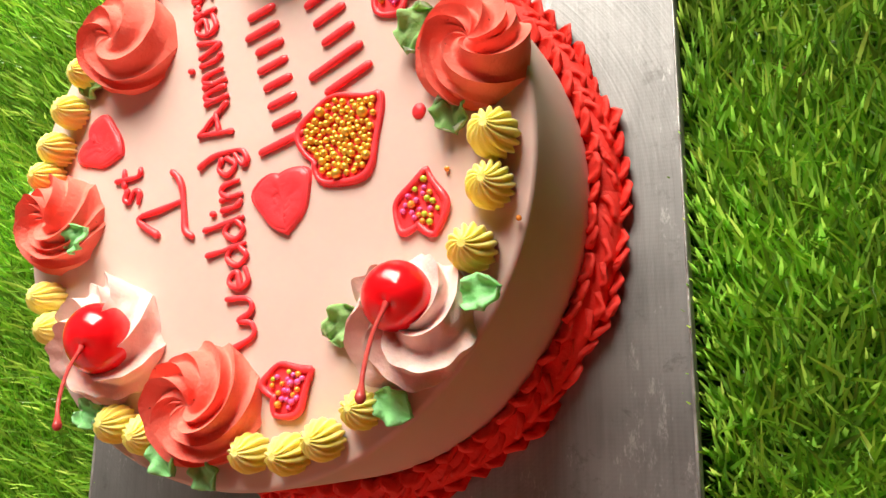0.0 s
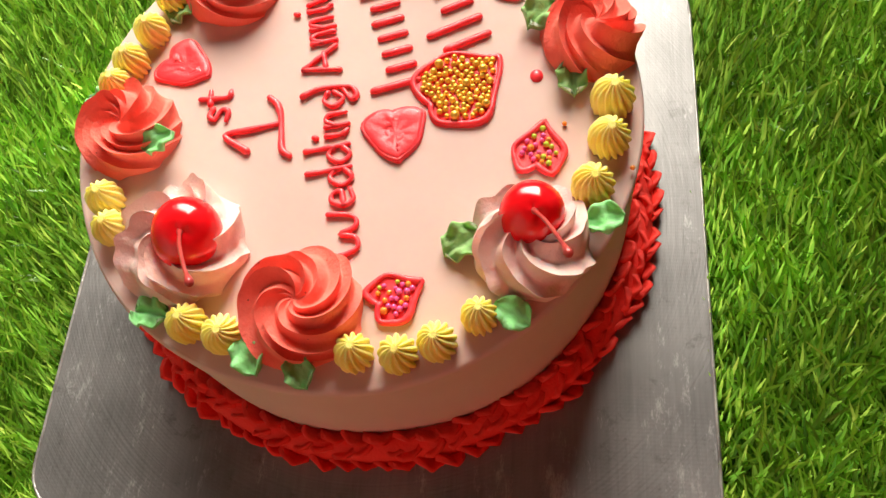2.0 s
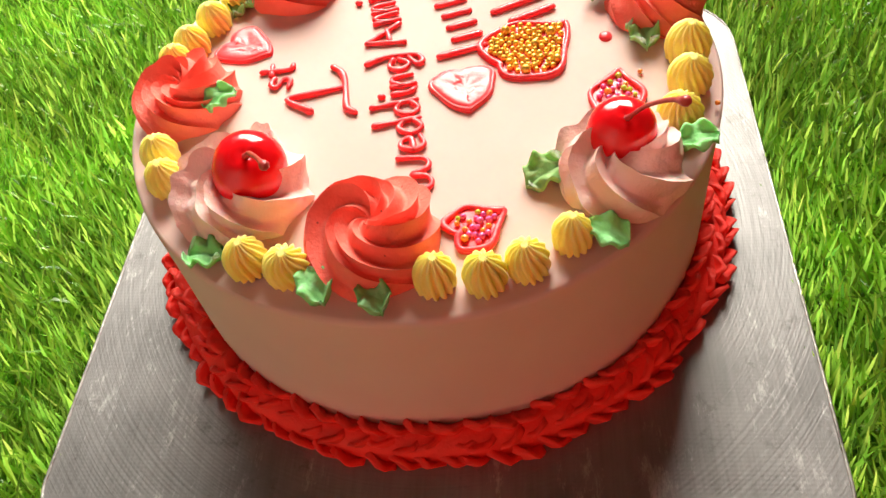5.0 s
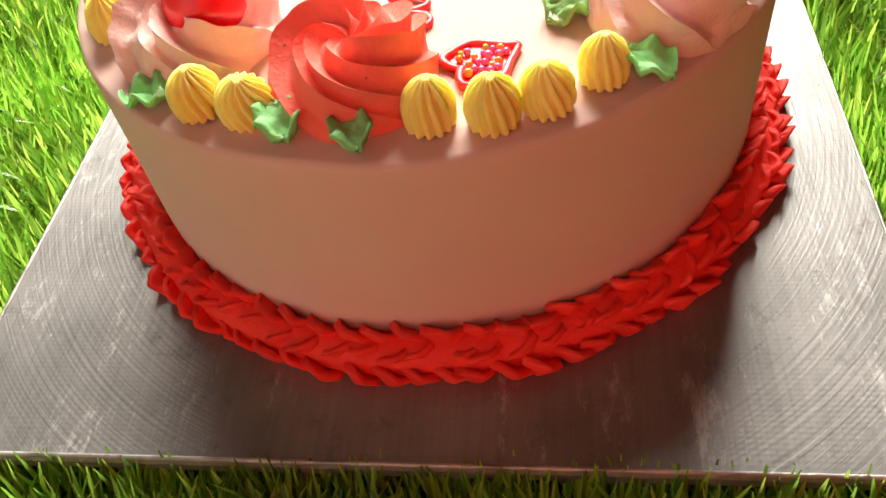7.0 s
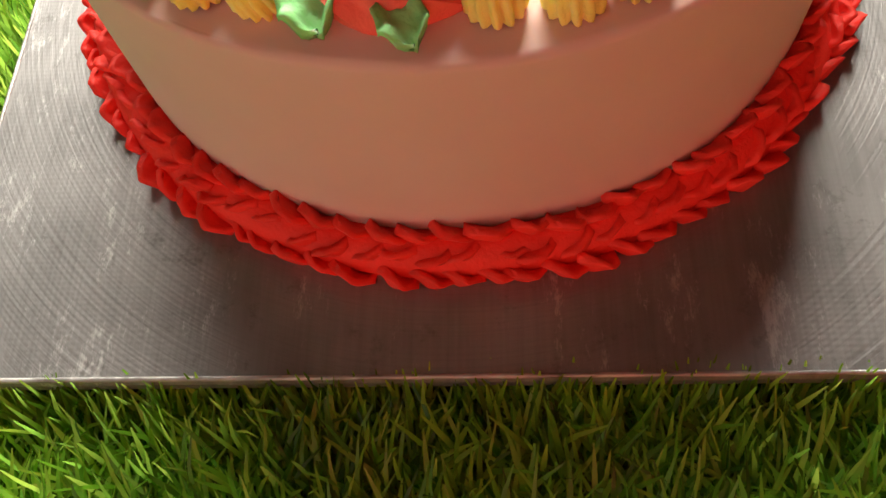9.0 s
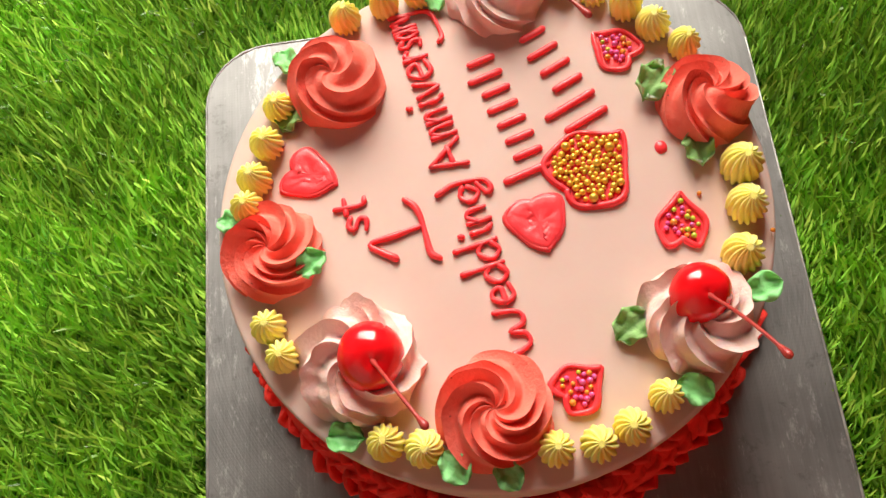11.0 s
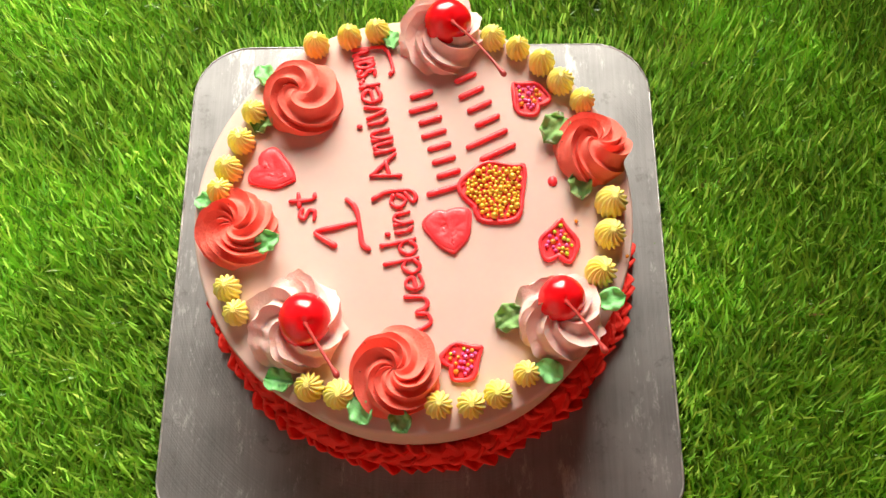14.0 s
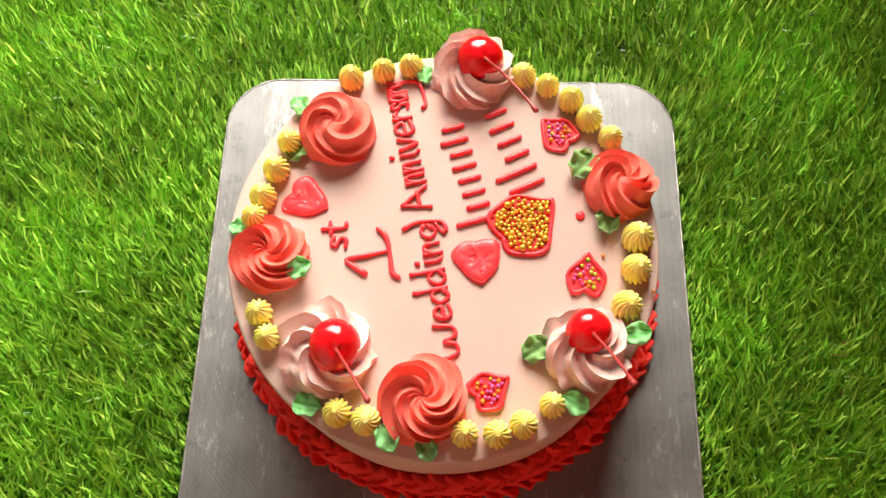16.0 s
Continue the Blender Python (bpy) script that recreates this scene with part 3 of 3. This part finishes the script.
# ---- yellow star drops ----
def star_drop(name, R, H, ribs, twist, seed):
    rng = random.Random(seed)
    M, per = 16, 4
    cols = ribs * per
    verts, faces = [(0.0, 0.0, H * 1.04)], []
    for i in range(1, M + 1):
        s = i / M
        r = R * (math.sin(min(s / 0.8, 1) * math.pi / 2) ** 0.85) * (1 if s < 0.8 else 1 - 0.5 * (s - 0.8))
        z = H * (1 - (s / 0.98) ** 1.7) + 0.12 * H * math.exp(-(s / 0.14) ** 2)
        z = max(z, -0.002)
        for j in range(cols):
            th = 2 * math.pi * j / cols + twist * s
            g = (0.0, 0.72, 1.0, 0.72)[j % per]
            d = R * 0.28 * (g - 0.6) * min(1, s * 4)
            d += R * 0.02 * noise.noise((math.cos(th) * 3, math.sin(th) * 3, s * 3 + seed))
            verts.append(((r + d) * math.cos(th), (r + d) * math.sin(th), z + d * 0.55 * (1 - s)))
    faces += [(0, 1 + k, 1 + (k + 1) % cols) for k in range(cols)]
    for i in range(M - 1):
        o = 1 + i * cols
        faces += [(o + k, o + cols + k, o + cols + (k + 1) % cols, o + (k + 1) % cols) for k in range(cols)]
    return mesh_from(name, verts, faces, YELLOW)


DROPS = [star_drop("drop", 0.0064, 0.0112, 14, 0.7, 3), star_drop("drop", 0.0062, 0.0120, 13, 0.5, 9), star_drop("drop", 0.0066, 0.0108, 15, 0.9, 15)]
ARCS = (((-0.0845, 0.0590), (-0.0906, 0.0425), (-0.0960, 0.0262), (-0.0995, 0.0140)), ((-0.0920, -0.0378), (-0.0866, -0.0500)), ((-0.0486, -0.0872), (-0.0350, -0.0902)),
        ((0.0132, -0.0960), (0.0288, -0.0955), (0.0420, -0.0908), (0.0556, -0.0815)), ((0.0940, -0.0310), (0.1000, -0.0112), (0.1015, 0.0055)),
        ((0.0900, 0.0640), (0.0794, 0.0750), (0.0695, 0.0862), (0.0572, 0.0958), (0.0436, 0.1022)), ((-0.0196, 0.1075), (-0.0354, 0.1035), (-0.0536, 0.0990)))
rng = random.Random(4)
for arc in ARCS:
    for x, y in arc:
        drop = tagged(new("star_drop", rng.choice(DROPS)), "yellow piped cream star drop on the cake's rim", "star drop", group="yellow star drops")
        drop.matrix_basis = pose(x, y, TOPZ, rng.uniform(-5, 5), rng.uniform(-5, 5), rng.uniform(0, 360)) @ Matrix.Scale(rng.uniform(0.96, 1.07) * (1.14 if x > 0.092 and abs(y) < 0.04 else 1.0), 4)


# ---- green leaves ----
def leaf(name, length, width, seed, mat):
    """A piped leaf: a creased ruffled tongue with a thick root."""
    rng = random.Random(seed)
    U, W = 18, 12
    ph = rng.uniform(0, 6)
    top = []
    for i in range(U + 1):
        u = i / U
        w = width * 0.5 * (0.25 + 0.75 * max(0.0, 1 - (2 * u - 1) ** 2) ** 0.5) * (1.0 if u > 0.12 else 0.75 + 2.1 * u)
        if u > 0.9:
            w *= 1 - 5 * (u - 0.9)
        w *= 1 + 0.08 * math.sin(u * 11 + ph)
        for j in range(W + 1):
            v = 2 * j / W - 1
            z = 0.0020 * math.sin(u * math.pi * 0.8 + 0.5) + 0.0026 * abs(v) + 0.0016 * math.sin(u * 13 + ph + v * 2.5) * abs(v) + 0.0005 * math.sin(v * 9 + ph)
            top.append(Vector((u * length * (1 - 0.10 * v * v) + 0.06 * length * v * v, v * w, z)))
    n = len(top)
    verts = top + [p - Vector((0, 0, 0.0016)) for p in top]
    faces = []
    for i in range(U):
        for j in range(W):
            a = i * (W + 1) + j
            faces.append((a, a + W + 1, a + W + 2, a + 1))
            faces.append((n + a, n + a + 1, n + a + W + 2, n + a + W + 1))
    edge = [j for j in range(W + 1)] + [i * (W + 1) + W for i in range(1, U + 1)] + [U * (W + 1) + j for j in range(W - 1, -1, -1)] + [i * (W + 1) for i in range(U - 1, 0, -1)]
    for a, b in zip(edge, edge[1:] + edge[:1]):
        faces.append((a, b, n + b, n + a))
    return mesh_from(name, verts, faces, mat)


LEAVES = [leaf("leaf", 0.0145, 0.0112, s, LEAF) for s in (1, 2, 3)]
OLIVE_LEAVES = [leaf("leaf", 0.0145, 0.0120, s, OLIVE) for s in (4, 5, 6)]
# x, y of the middle, direction in degrees, size, pitch, height
SPOTS = ((-0.0808, 0.0820, 120, 1.0, 0, 0.000), (-0.0805, 0.0540, 235, 1.0, 0, 0.0), (-0.1078, 0.0092, 160, 0.9, 10, 0.0), (-0.0718, -0.0155, 35, 1.05, -15, 0.006),
         (-0.0640, -0.0834, 170, 1.1, 5, 0.0), (-0.0240, -0.0984, 300, 1.1, 0, 0.002), (-0.0050, -0.1030, 300, 1.0, 0, 0.002), (0.0480, -0.0535, 215, 1.2, 0, 0.0),
         (0.0980, -0.0460, 15, 1.1, -10, 0.004), (0.0665, -0.0798, 330, 1.1, 5, 0.001), (0.0745, 0.0470, 230, 1.35, -5, 0.001), (0.0862, 0.0155, 280, 1.1, 0, 0.001),
         (-0.0125, 0.1032, 100, 0.9, 0, 0.0))
for k, (x, y, turn, size, pitch, up) in enumerate(SPOTS):
    size *= 0.92
    # four leaves take the greyer olive tone
    dull = k in (1, 7, 10, 11)
    lf = tagged(new("cream_leaf", (OLIVE_LEAVES if dull else LEAVES)[k % 3]), "olive green piped cream leaf tucked beside a swirl" if dull else "mint green piped cream leaf tucked beside a rosette",
                "cream leaf", group="green cream leaves")
    half = 0.0072 * size
    lf.matrix_basis = pose(x - half * math.cos(radians(turn)), y - half * math.sin(radians(turn)), TOPZ + 0.001 + up, 0, pitch, turn) @ Matrix.Scale(size, 4)

# ---- piped lettering ----
GEL_R = 0.00110
GLYPHS = {}
GLYPHS["W"] = [[(0.0, 1.25), (0.12, 0.25), (0.25, 0.0), (0.42, 0.15), (0.52, 0.72), (0.62, 0.12), (0.78, 0.0), (0.92, 0.3), (1.0, 1.2)]]
GLYPHS["e"] = [[(0.05, 0.5), (0.85, 0.55), (0.75, 0.95), (0.35, 1.0), (0.05, 0.5), (0.3, 0.05), (0.95, 0.15)]]
GLYPHS["d"] = [[(0.85, 0.75), (0.45, 1.0), (0.05, 0.5), (0.35, 0.02), (0.8, 0.3)], [(0.85, 2.0), (0.85, 1.0), (0.9, 0.05)]]
GLYPHS["i"] = [[(0.5, 1.0), (0.5, 0.3), (0.8, 0.02)]]
GLYPHS["n"] = [[(0.08, 1.0), (0.1, 0.0)], [(0.1, 0.6), (0.45, 1.0), (0.75, 0.8), (0.8, 0.05)]]
GLYPHS["g"] = [[(0.85, 0.8), (0.45, 1.0), (0.1, 0.55), (0.45, 0.1), (0.85, 0.5)], [(0.9, 2.0), (1.15, 1.2), (1.1, 0.2), (0.95, -0.35), (0.5, -0.55), (0.3, -0.3), (0.9, 0.05)]]
GLYPHS["A"] = [[(0.0, 0.0), (0.25, 1.5)], [(0.25, 1.5), (0.95, 0.05)], [(0.15, 0.55), (0.75, 0.6)]]
GLYPHS["v"] = [[(0.05, 1.0), (0.45, 0.0), (0.9, 1.0)]]
GLYPHS["r"] = [[(0.1, 1.0), (0.15, 0.0)], [(0.15, 0.6), (0.5, 0.95), (0.85, 0.8)]]
GLYPHS["s"] = [[(0.85, 0.85), (0.4, 1.0), (0.2, 0.7), (0.75, 0.4), (0.65, 0.05), (0.1, 0.1)]]
GLYPHS["a"] = [[(0.8, 0.75), (0.4, 1.0), (0.05, 0.5), (0.35, 0.02), (0.78, 0.4)], [(0.8, 1.0), (0.85, 0.05)]]
GLYPHS["y"] = [[(0.05, 1.0), (0.4, 0.15), (0.85, 1.0)], [(0.85, 1.0), (0.5, -0.5), (-0.1, -0.85), (-1.4, -0.95), (-2.9, -0.95), (-3.3, -0.75)]]
GLYPHS["t"] = [[(0.35, 1.6), (0.4, 0.2), (0.8, 0.02)], [(0.0, 1.05), (0.85, 1.1)]]
GLYPHS["1"] = [[(0.09, 0.53), (0.38, 1.0), (0.5, 0.5), (0.61, 0.02)], [(1.13, 0.26), (1.0, 0.1), (0.8, 0.0), (0.47, -0.07), (0.12, -0.14), (0.0, -0.30)]]


def letters(parent, text, start, end, height, widths, radius=GEL_R):
    """Pipe a word on the cake top from start to end of its base line; widths: share of the line of each letter."""
    a, b = Vector((*start, 0)), Vector((*end, 0))
    along = b - a
    up = Vector((-along.y, along.x, 0)).normalized()
    total, at = sum(widths), 0.0
    rng = random.Random(len(text))
    for ch, w in zip(text, widths):
        verts, faces = [], []
        o = a + along * (at / total)
        wide = along * (w / total) * 0.88
        for n_stroke, stroke in enumerate(GLYPHS[ch]):
            pts = [o + wide * u + up * height * v + Vector((0, 0, GEL_R * 0.75 + 0.0001 * n_stroke)) for u, v in stroke]
            ph = rng.uniform(0, 6)
            v, f = tube(smooth_line(pts, 5), lambda t: radius * (1 + 0.16 * math.sin(t * 11 + ph) + 0.18 * (t < 0.06)), 8, 0.9)
            faces += [tuple(i + len(verts) for i in face) for face in f]
            verts += v
        if ch == "i":
            v, f = tube([o + wide * 0.5 + up * height * 1.5 + Vector((0, 0, 0.0008)), o + wide * 0.55 + up * height * 1.58 + Vector((0, 0, 0.0008))], radius * 1.15, 8, 0.9)
            faces += [tuple(i + len(verts) for i in face) for face in f]
            verts += v
        part("letter", mesh_from("letter_" + ch, verts, faces, GEL), parent)
        at += w


note = thing("piped_lettering", "red gel lettering that reads 1st Wedding Anniversary", "lettering", (0, 0, TOPZ))
letters(note, "1", (-0.0285, -0.0170), (-0.0285, 0.0100), 0.0215, [1.0], 0.00135)
letters(note, "st", (-0.0500, -0.0015), (-0.0510, 0.0160), 0.0080, [1, 1], 0.0011)
letters(note, "Wedding", (0.0104, -0.0585), (-0.0040, 0.0155), 0.0086, [20, 8, 9.5, 9.5, 6, 8.5, 9.5])
letters(note, "Anniversary", (-0.0068, 0.0232), (-0.0245, 0.1010), 0.0098, [14, 7, 7.5, 5.5, 8.5, 9.5, 6, 5, 5, 3.5, 5])


def bars(label, start, end, lengths):
    """A row of plain gel bars."""
    ob = thing("gel_bars", label, "lettering", (0, 0, TOPZ))
    a, b = Vector((*start, 0)), Vector((*end, 0))
    up = Vector((-(b - a).y, (b - a).x, 0)).normalized()
    for k, ln in enumerate(lengths):
        o = a.lerp(b, (k + 0.5) / len(lengths)) + Vector((0, 0, GEL_R * 0.8))
        v, f = tube(smooth_line([o, o + up * ln], 6), 0.0017, 8, 0.7)
        part("bar", mesh_from("bar", v, f, GEL), ob)


bars("row of eight plain red gel bars piped on the cake", (0.0270, 0.0140), (0.0078, 0.0755), (0.0180, 0.010, 0.010, 0.010, 0.011, 0.010, 0.013, 0.010))
bars("row of six plain red gel bars piped beside the pearl heart", (0.0548, 0.0355), (0.0305, 0.0862), (0.0180, 0.0215, 0.0115, 0.0115, 0.0120, 0.0100))


# ---- gel hearts ----
def heart_point(t, notch):
    x = math.copysign(abs(math.sin(t)) ** 1.95, math.sin(t))
    y = 13 * math.cos(t) - 3.6 * notch * math.cos(2 * t) - 1.4 * notch * math.cos(3 * t) - 0.6 * math.cos(4 * t)
    return x * 0.94, (y + 2.0) / 13.6


def heart(label, at, size, turn, wide, filled, beads=(), count=0, bead_r=(0.001, 0.001), seed=0, height=0.0022, spread=0.80, notch=0.85):
    """A gel heart; turn: the way its point looks, in degrees from x. beads: materials of the sugar pearls that lie in it."""
    rng = random.Random(seed)
    ob = thing("gel_heart", label, "heart", (*at, TOPZ), rz=turn + 90)
    K = 48
    shape = [heart_point(2 * math.pi * k / K, notch) for k in range(K)]
    shape = [(x * size * wide * (1 + 0.08 * math.sin(5 * k / K * 6.28 + seed)), y * size * (1 + 0.07 * math.sin(3 * k / K * 6.28 + seed))) for k, (x, y) in enumerate(shape)]
    # low pool of gel
    verts, faces = [(0, 0, height * (0.75 if filled else 0.35))], []
    prof = ((0.3, 0.8), (0.55, 0.9), (0.78, 1.0), (0.92, 0.75), (1.0, 0.3), (1.02, -0.2)) if filled else ((0.3, 0.36), (0.6, 0.36), (0.85, 0.36), (0.97, 0.3), (1.0, 0.15), (1.01, -0.2))
    for s, z in prof:
        for k, (x, y) in enumerate(shape):
            ripple = 0.16 * math.sin(s * 13 + 2 * math.atan2(y, x) + seed) + 0.12 * noise.noise((x * 300, y * 300, seed)) if filled and s < 0.9 else 0
            verts.append((x * s, y * s, height * (z + ripple)))
    faces += [(0, 1 + k, 1 + (k + 1) % K) for k in range(K)]
    for i in range(len(prof) - 1):
        o = 1 + i * K
        faces += [(o + k, o + K + k, o + K + (k + 1) % K, o + (k + 1) % K) for k in range(K)]
    part("gel_fill", mesh_from("gel_fill", verts, faces, GEL), ob)
    rim = [Vector((x * 0.93, y * 0.93, height * 0.5)) for x, y in shape]
    v, f = tube(rim + [rim[0]], lambda t: (0.00075 if filled else 0.0012) * (1 + 0.2 * math.sin(t * 23 + seed)), 8, 0.9)
    part("gel_outline", mesh_from("gel_outline", v, f, GEL), ob)
    if filled:
        coil = []
        for i in range(110):
            t = i / 109
            k = i * 1.22 % K
            a, b = shape[int(k)], shape[(int(k) + 1) % K]
            s = 0.74 - 0.50 * t
            coil.append(Vector(((a[0] + (b[0] - a[0]) * (k % 1)) * s, (a[1] + (b[1] - a[1]) * (k % 1)) * s, height * (0.43 + 0.12 * math.sin(i * 0.31 + seed)))))
        v, f = tube(coil, lambda t: 0.0017 * (1 + 0.3 * math.sin(t * 37 + seed)), 10, 0.45)
        part("gel_swirl", mesh_from("gel_swirl", v, f, GEL), ob)
    if beads:
        meshes = []
        for m in beads:
            b = bmesh.new()
            bmesh.ops.create_icosphere(b, subdivisions=2, radius=1.0)
            meshes.append(bm_mesh("pearl", b, m))
        placed, tries = [], 0
        while len(placed) < count and tries < 6000:
            tries += 1
            r = rng.choice(bead_r) * rng.uniform(0.9, 1.1)
            k, mixed, s = rng.randrange(K), rng.random(), math.sqrt(rng.random()) * spread
            (ax, ay), (bx, by) = shape[k], shape[(k + 1) % K]
            x, y = (ax + (bx - ax) * mixed) * s, (ay + (by - ay) * mixed) * s
            if all((x - px) ** 2 + (y - py) ** 2 > (0.86 * (r + pr)) ** 2 for px, py, pr in placed):
                placed.append((x, y, r))
                p = part("pearl", rng.choice(meshes), ob)
                p.matrix_basis = Matrix.Translation((x, y, height * 0.36 + r * 0.75)) @ Matrix.Scale(r, 4)
    return ob


heart("red gel heart filled with swirled gel", (-0.0728, 0.0260), 0.0128, -27, 0.97, True, seed=1, notch=1.05)
heart("wide red gel heart filled with swirled gel", (0.0192, -0.0075), 0.0136, -78, 1.00, True, seed=2, notch=0.8)
heart("large red gel heart filled with gold sugar pearls", (0.0444, 0.0158), 0.0205, 43, 0.96, False, (GOLD,), 170, (0.0011, 0.0011, 0.0012, 0.0013, 0.0014, 0.0020), 3, 0.0026, notch=0.55)
SUGAR = (BEAD_PINK, BEAD_PINK, BEAD_ORANGE, BEAD_ORANGE, BEAD_LIME)
heart("small red gel heart sprinkled with coloured sugar beads", (0.0256, -0.0735), 0.0106, 34, 0.98, False, SUGAR, 22, (0.0010, 0.0011, 0.0013), 4, spread=0.66)
heart("small red gel heart sprinkled with coloured sugar beads", (0.0748, -0.0135), 0.0118, 82, 0.90, False, SUGAR, 22, (0.0010, 0.0011, 0.0013), 5, spread=0.66)
heart("small red gel heart sprinkled with coloured sugar beads", (0.0615, 0.0682), 0.0114, 132, 0.95, False, SUGAR, 22, (0.0010, 0.0011, 0.0013), 6, spread=0.66)
bm = bmesh.new()
bmesh.ops.create_uvsphere(bm, u_segments=20, v_segments=12, radius=0.0026)
for v in bm.verts:
    v.co.z = max(v.co.z, -0.0004) * 0.6
    v.co.y *= 1.15
ob = tagged(new("gel_drop", bm_mesh("gel_drop", bm, GEL)), "single red gel drop on the cake top", "gel drop")
ob.matrix_basis = pose(0.0728, 0.0192, TOPZ)


# stray beads beside the hearts
for mat, (x, y) in ((BEAD_PINK, (0.0157, -0.0744)), (BEAD_ORANGE, (0.0838, -0.0030)), (BEAD_ORANGE, (0.1085, -0.0220))):
    bm = bmesh.new()
    bmesh.ops.create_icosphere(bm, subdivisions=2, radius=0.0010)
    for v in bm.verts:
        v.co.z *= 0.92
    bead = tagged(new("sugar_bead", bm_mesh("sugar_bead", bm, mat)), "single stray sugar bead on the cake top", "sugar bead", group="stray sugar beads")
    bead.matrix_basis = pose(x, y, TOPZ + 0.0008)

# ---- red border round the foot ----
def scale_petal(name, seed):
    """One piped scale: a small cupped petal with a thick wavy lip."""
    U, W = 7, 10
    outer = []
    for i in range(U + 1):
        u = i / U
        for j in range(W + 1):
            v = 2 * j / W - 1
            half = 0.0062 * math.sqrt(1 - 0.55 * max(0.0, (u - 0.25) / 0.75) ** 2.3) * (0.8 + 0.2 * min(1, u / 0.3))
            y = 0.0024 * v * v * (1 - 0.3 * u) + 0.0006 * u * u + 0.0003 * math.sin(v * 5 + seed) - 0.0007 * max(0.0, u - 0.6) / 0.8
            outer.append(Vector((v * half, y, 0.0070 * u * (1 - 0.32 * v * v) + 0.0002 * math.sin(v * 6 + seed * 2) * u)))
    n = len(outer)
    verts = outer + [p + Vector((p.x * -0.1, 0.0040 - 0.0026 * (i // (W + 1)) / U, -0.0008 * (i // (W + 1)) / U)) for i, p in enumerate(outer)]
    faces = []
    for i in range(U):
        for j in range(W):
            a = i * (W + 1) + j
            faces.append((a, a + 1, a + W + 2, a + W + 1))
            faces.append((n + a, n + a + W + 1, n + a + W + 2, n + a + 1))
    rim = list(range(W + 1)) + [i * (W + 1) + W for i in range(1, U + 1)] + [U * (W + 1) + j for j in range(W - 1, -1, -1)] + [i * (W + 1) for i in range(U - 1, 0, -1)]
    for a, b in zip(rim, rim[1:] + rim[:1]):
        faces.append((a, n + a, n + b, b))
    return mesh_from(name, verts, faces, BORDER_RED)


SCALES = [scale_petal("scale", s) for s in (1, 2, 3, 4, 5)]
border = thing("piped_border", "ruffled red piped cream border round the foot of the cake", "cream border", (CX, CY, 0))
v, f = tube([Vector((0.1182 * math.cos(2 * math.pi * k / 96), 0.1182 * math.sin(2 * math.pi * k / 96), 0.0030)) for k in range(97)], 0.0080, 12, 0.95)
part("base_rope", mesh_from("base_rope", v, f, BORDER_RED), border)
rng = random.Random(8)
for row, (rad, z, count, tilt) in enumerate(((0.1276, -0.0004, 84, 24), (0.1230, 0.0042, 80, 24), (0.1186, 0.0086, 76, 18))):
    for k in range(count):
        a = 2 * math.pi * (k + 0.5 * row + rng.uniform(-0.2, 0.2)) / count
        r = rad + rng.uniform(-0.0008, 0.0008) + 0.0009 * math.sin(a * 13)
        c = part("scale", rng.choice(SCALES), border)
        c.matrix_basis = pose(r * math.cos(a), r * math.sin(a), z, 0, 0, math.degrees(a) + 90 + rng.uniform(-1, 1) * (16, 14, 8)[row]) @ pose(0, 0, 0, tilt + rng.uniform(-7, 7), (26, -24, 12)[row] + rng.uniform(-12, 12), 0) @ Matrix.Scale(rng.uniform(0.95, 1.2), 4)
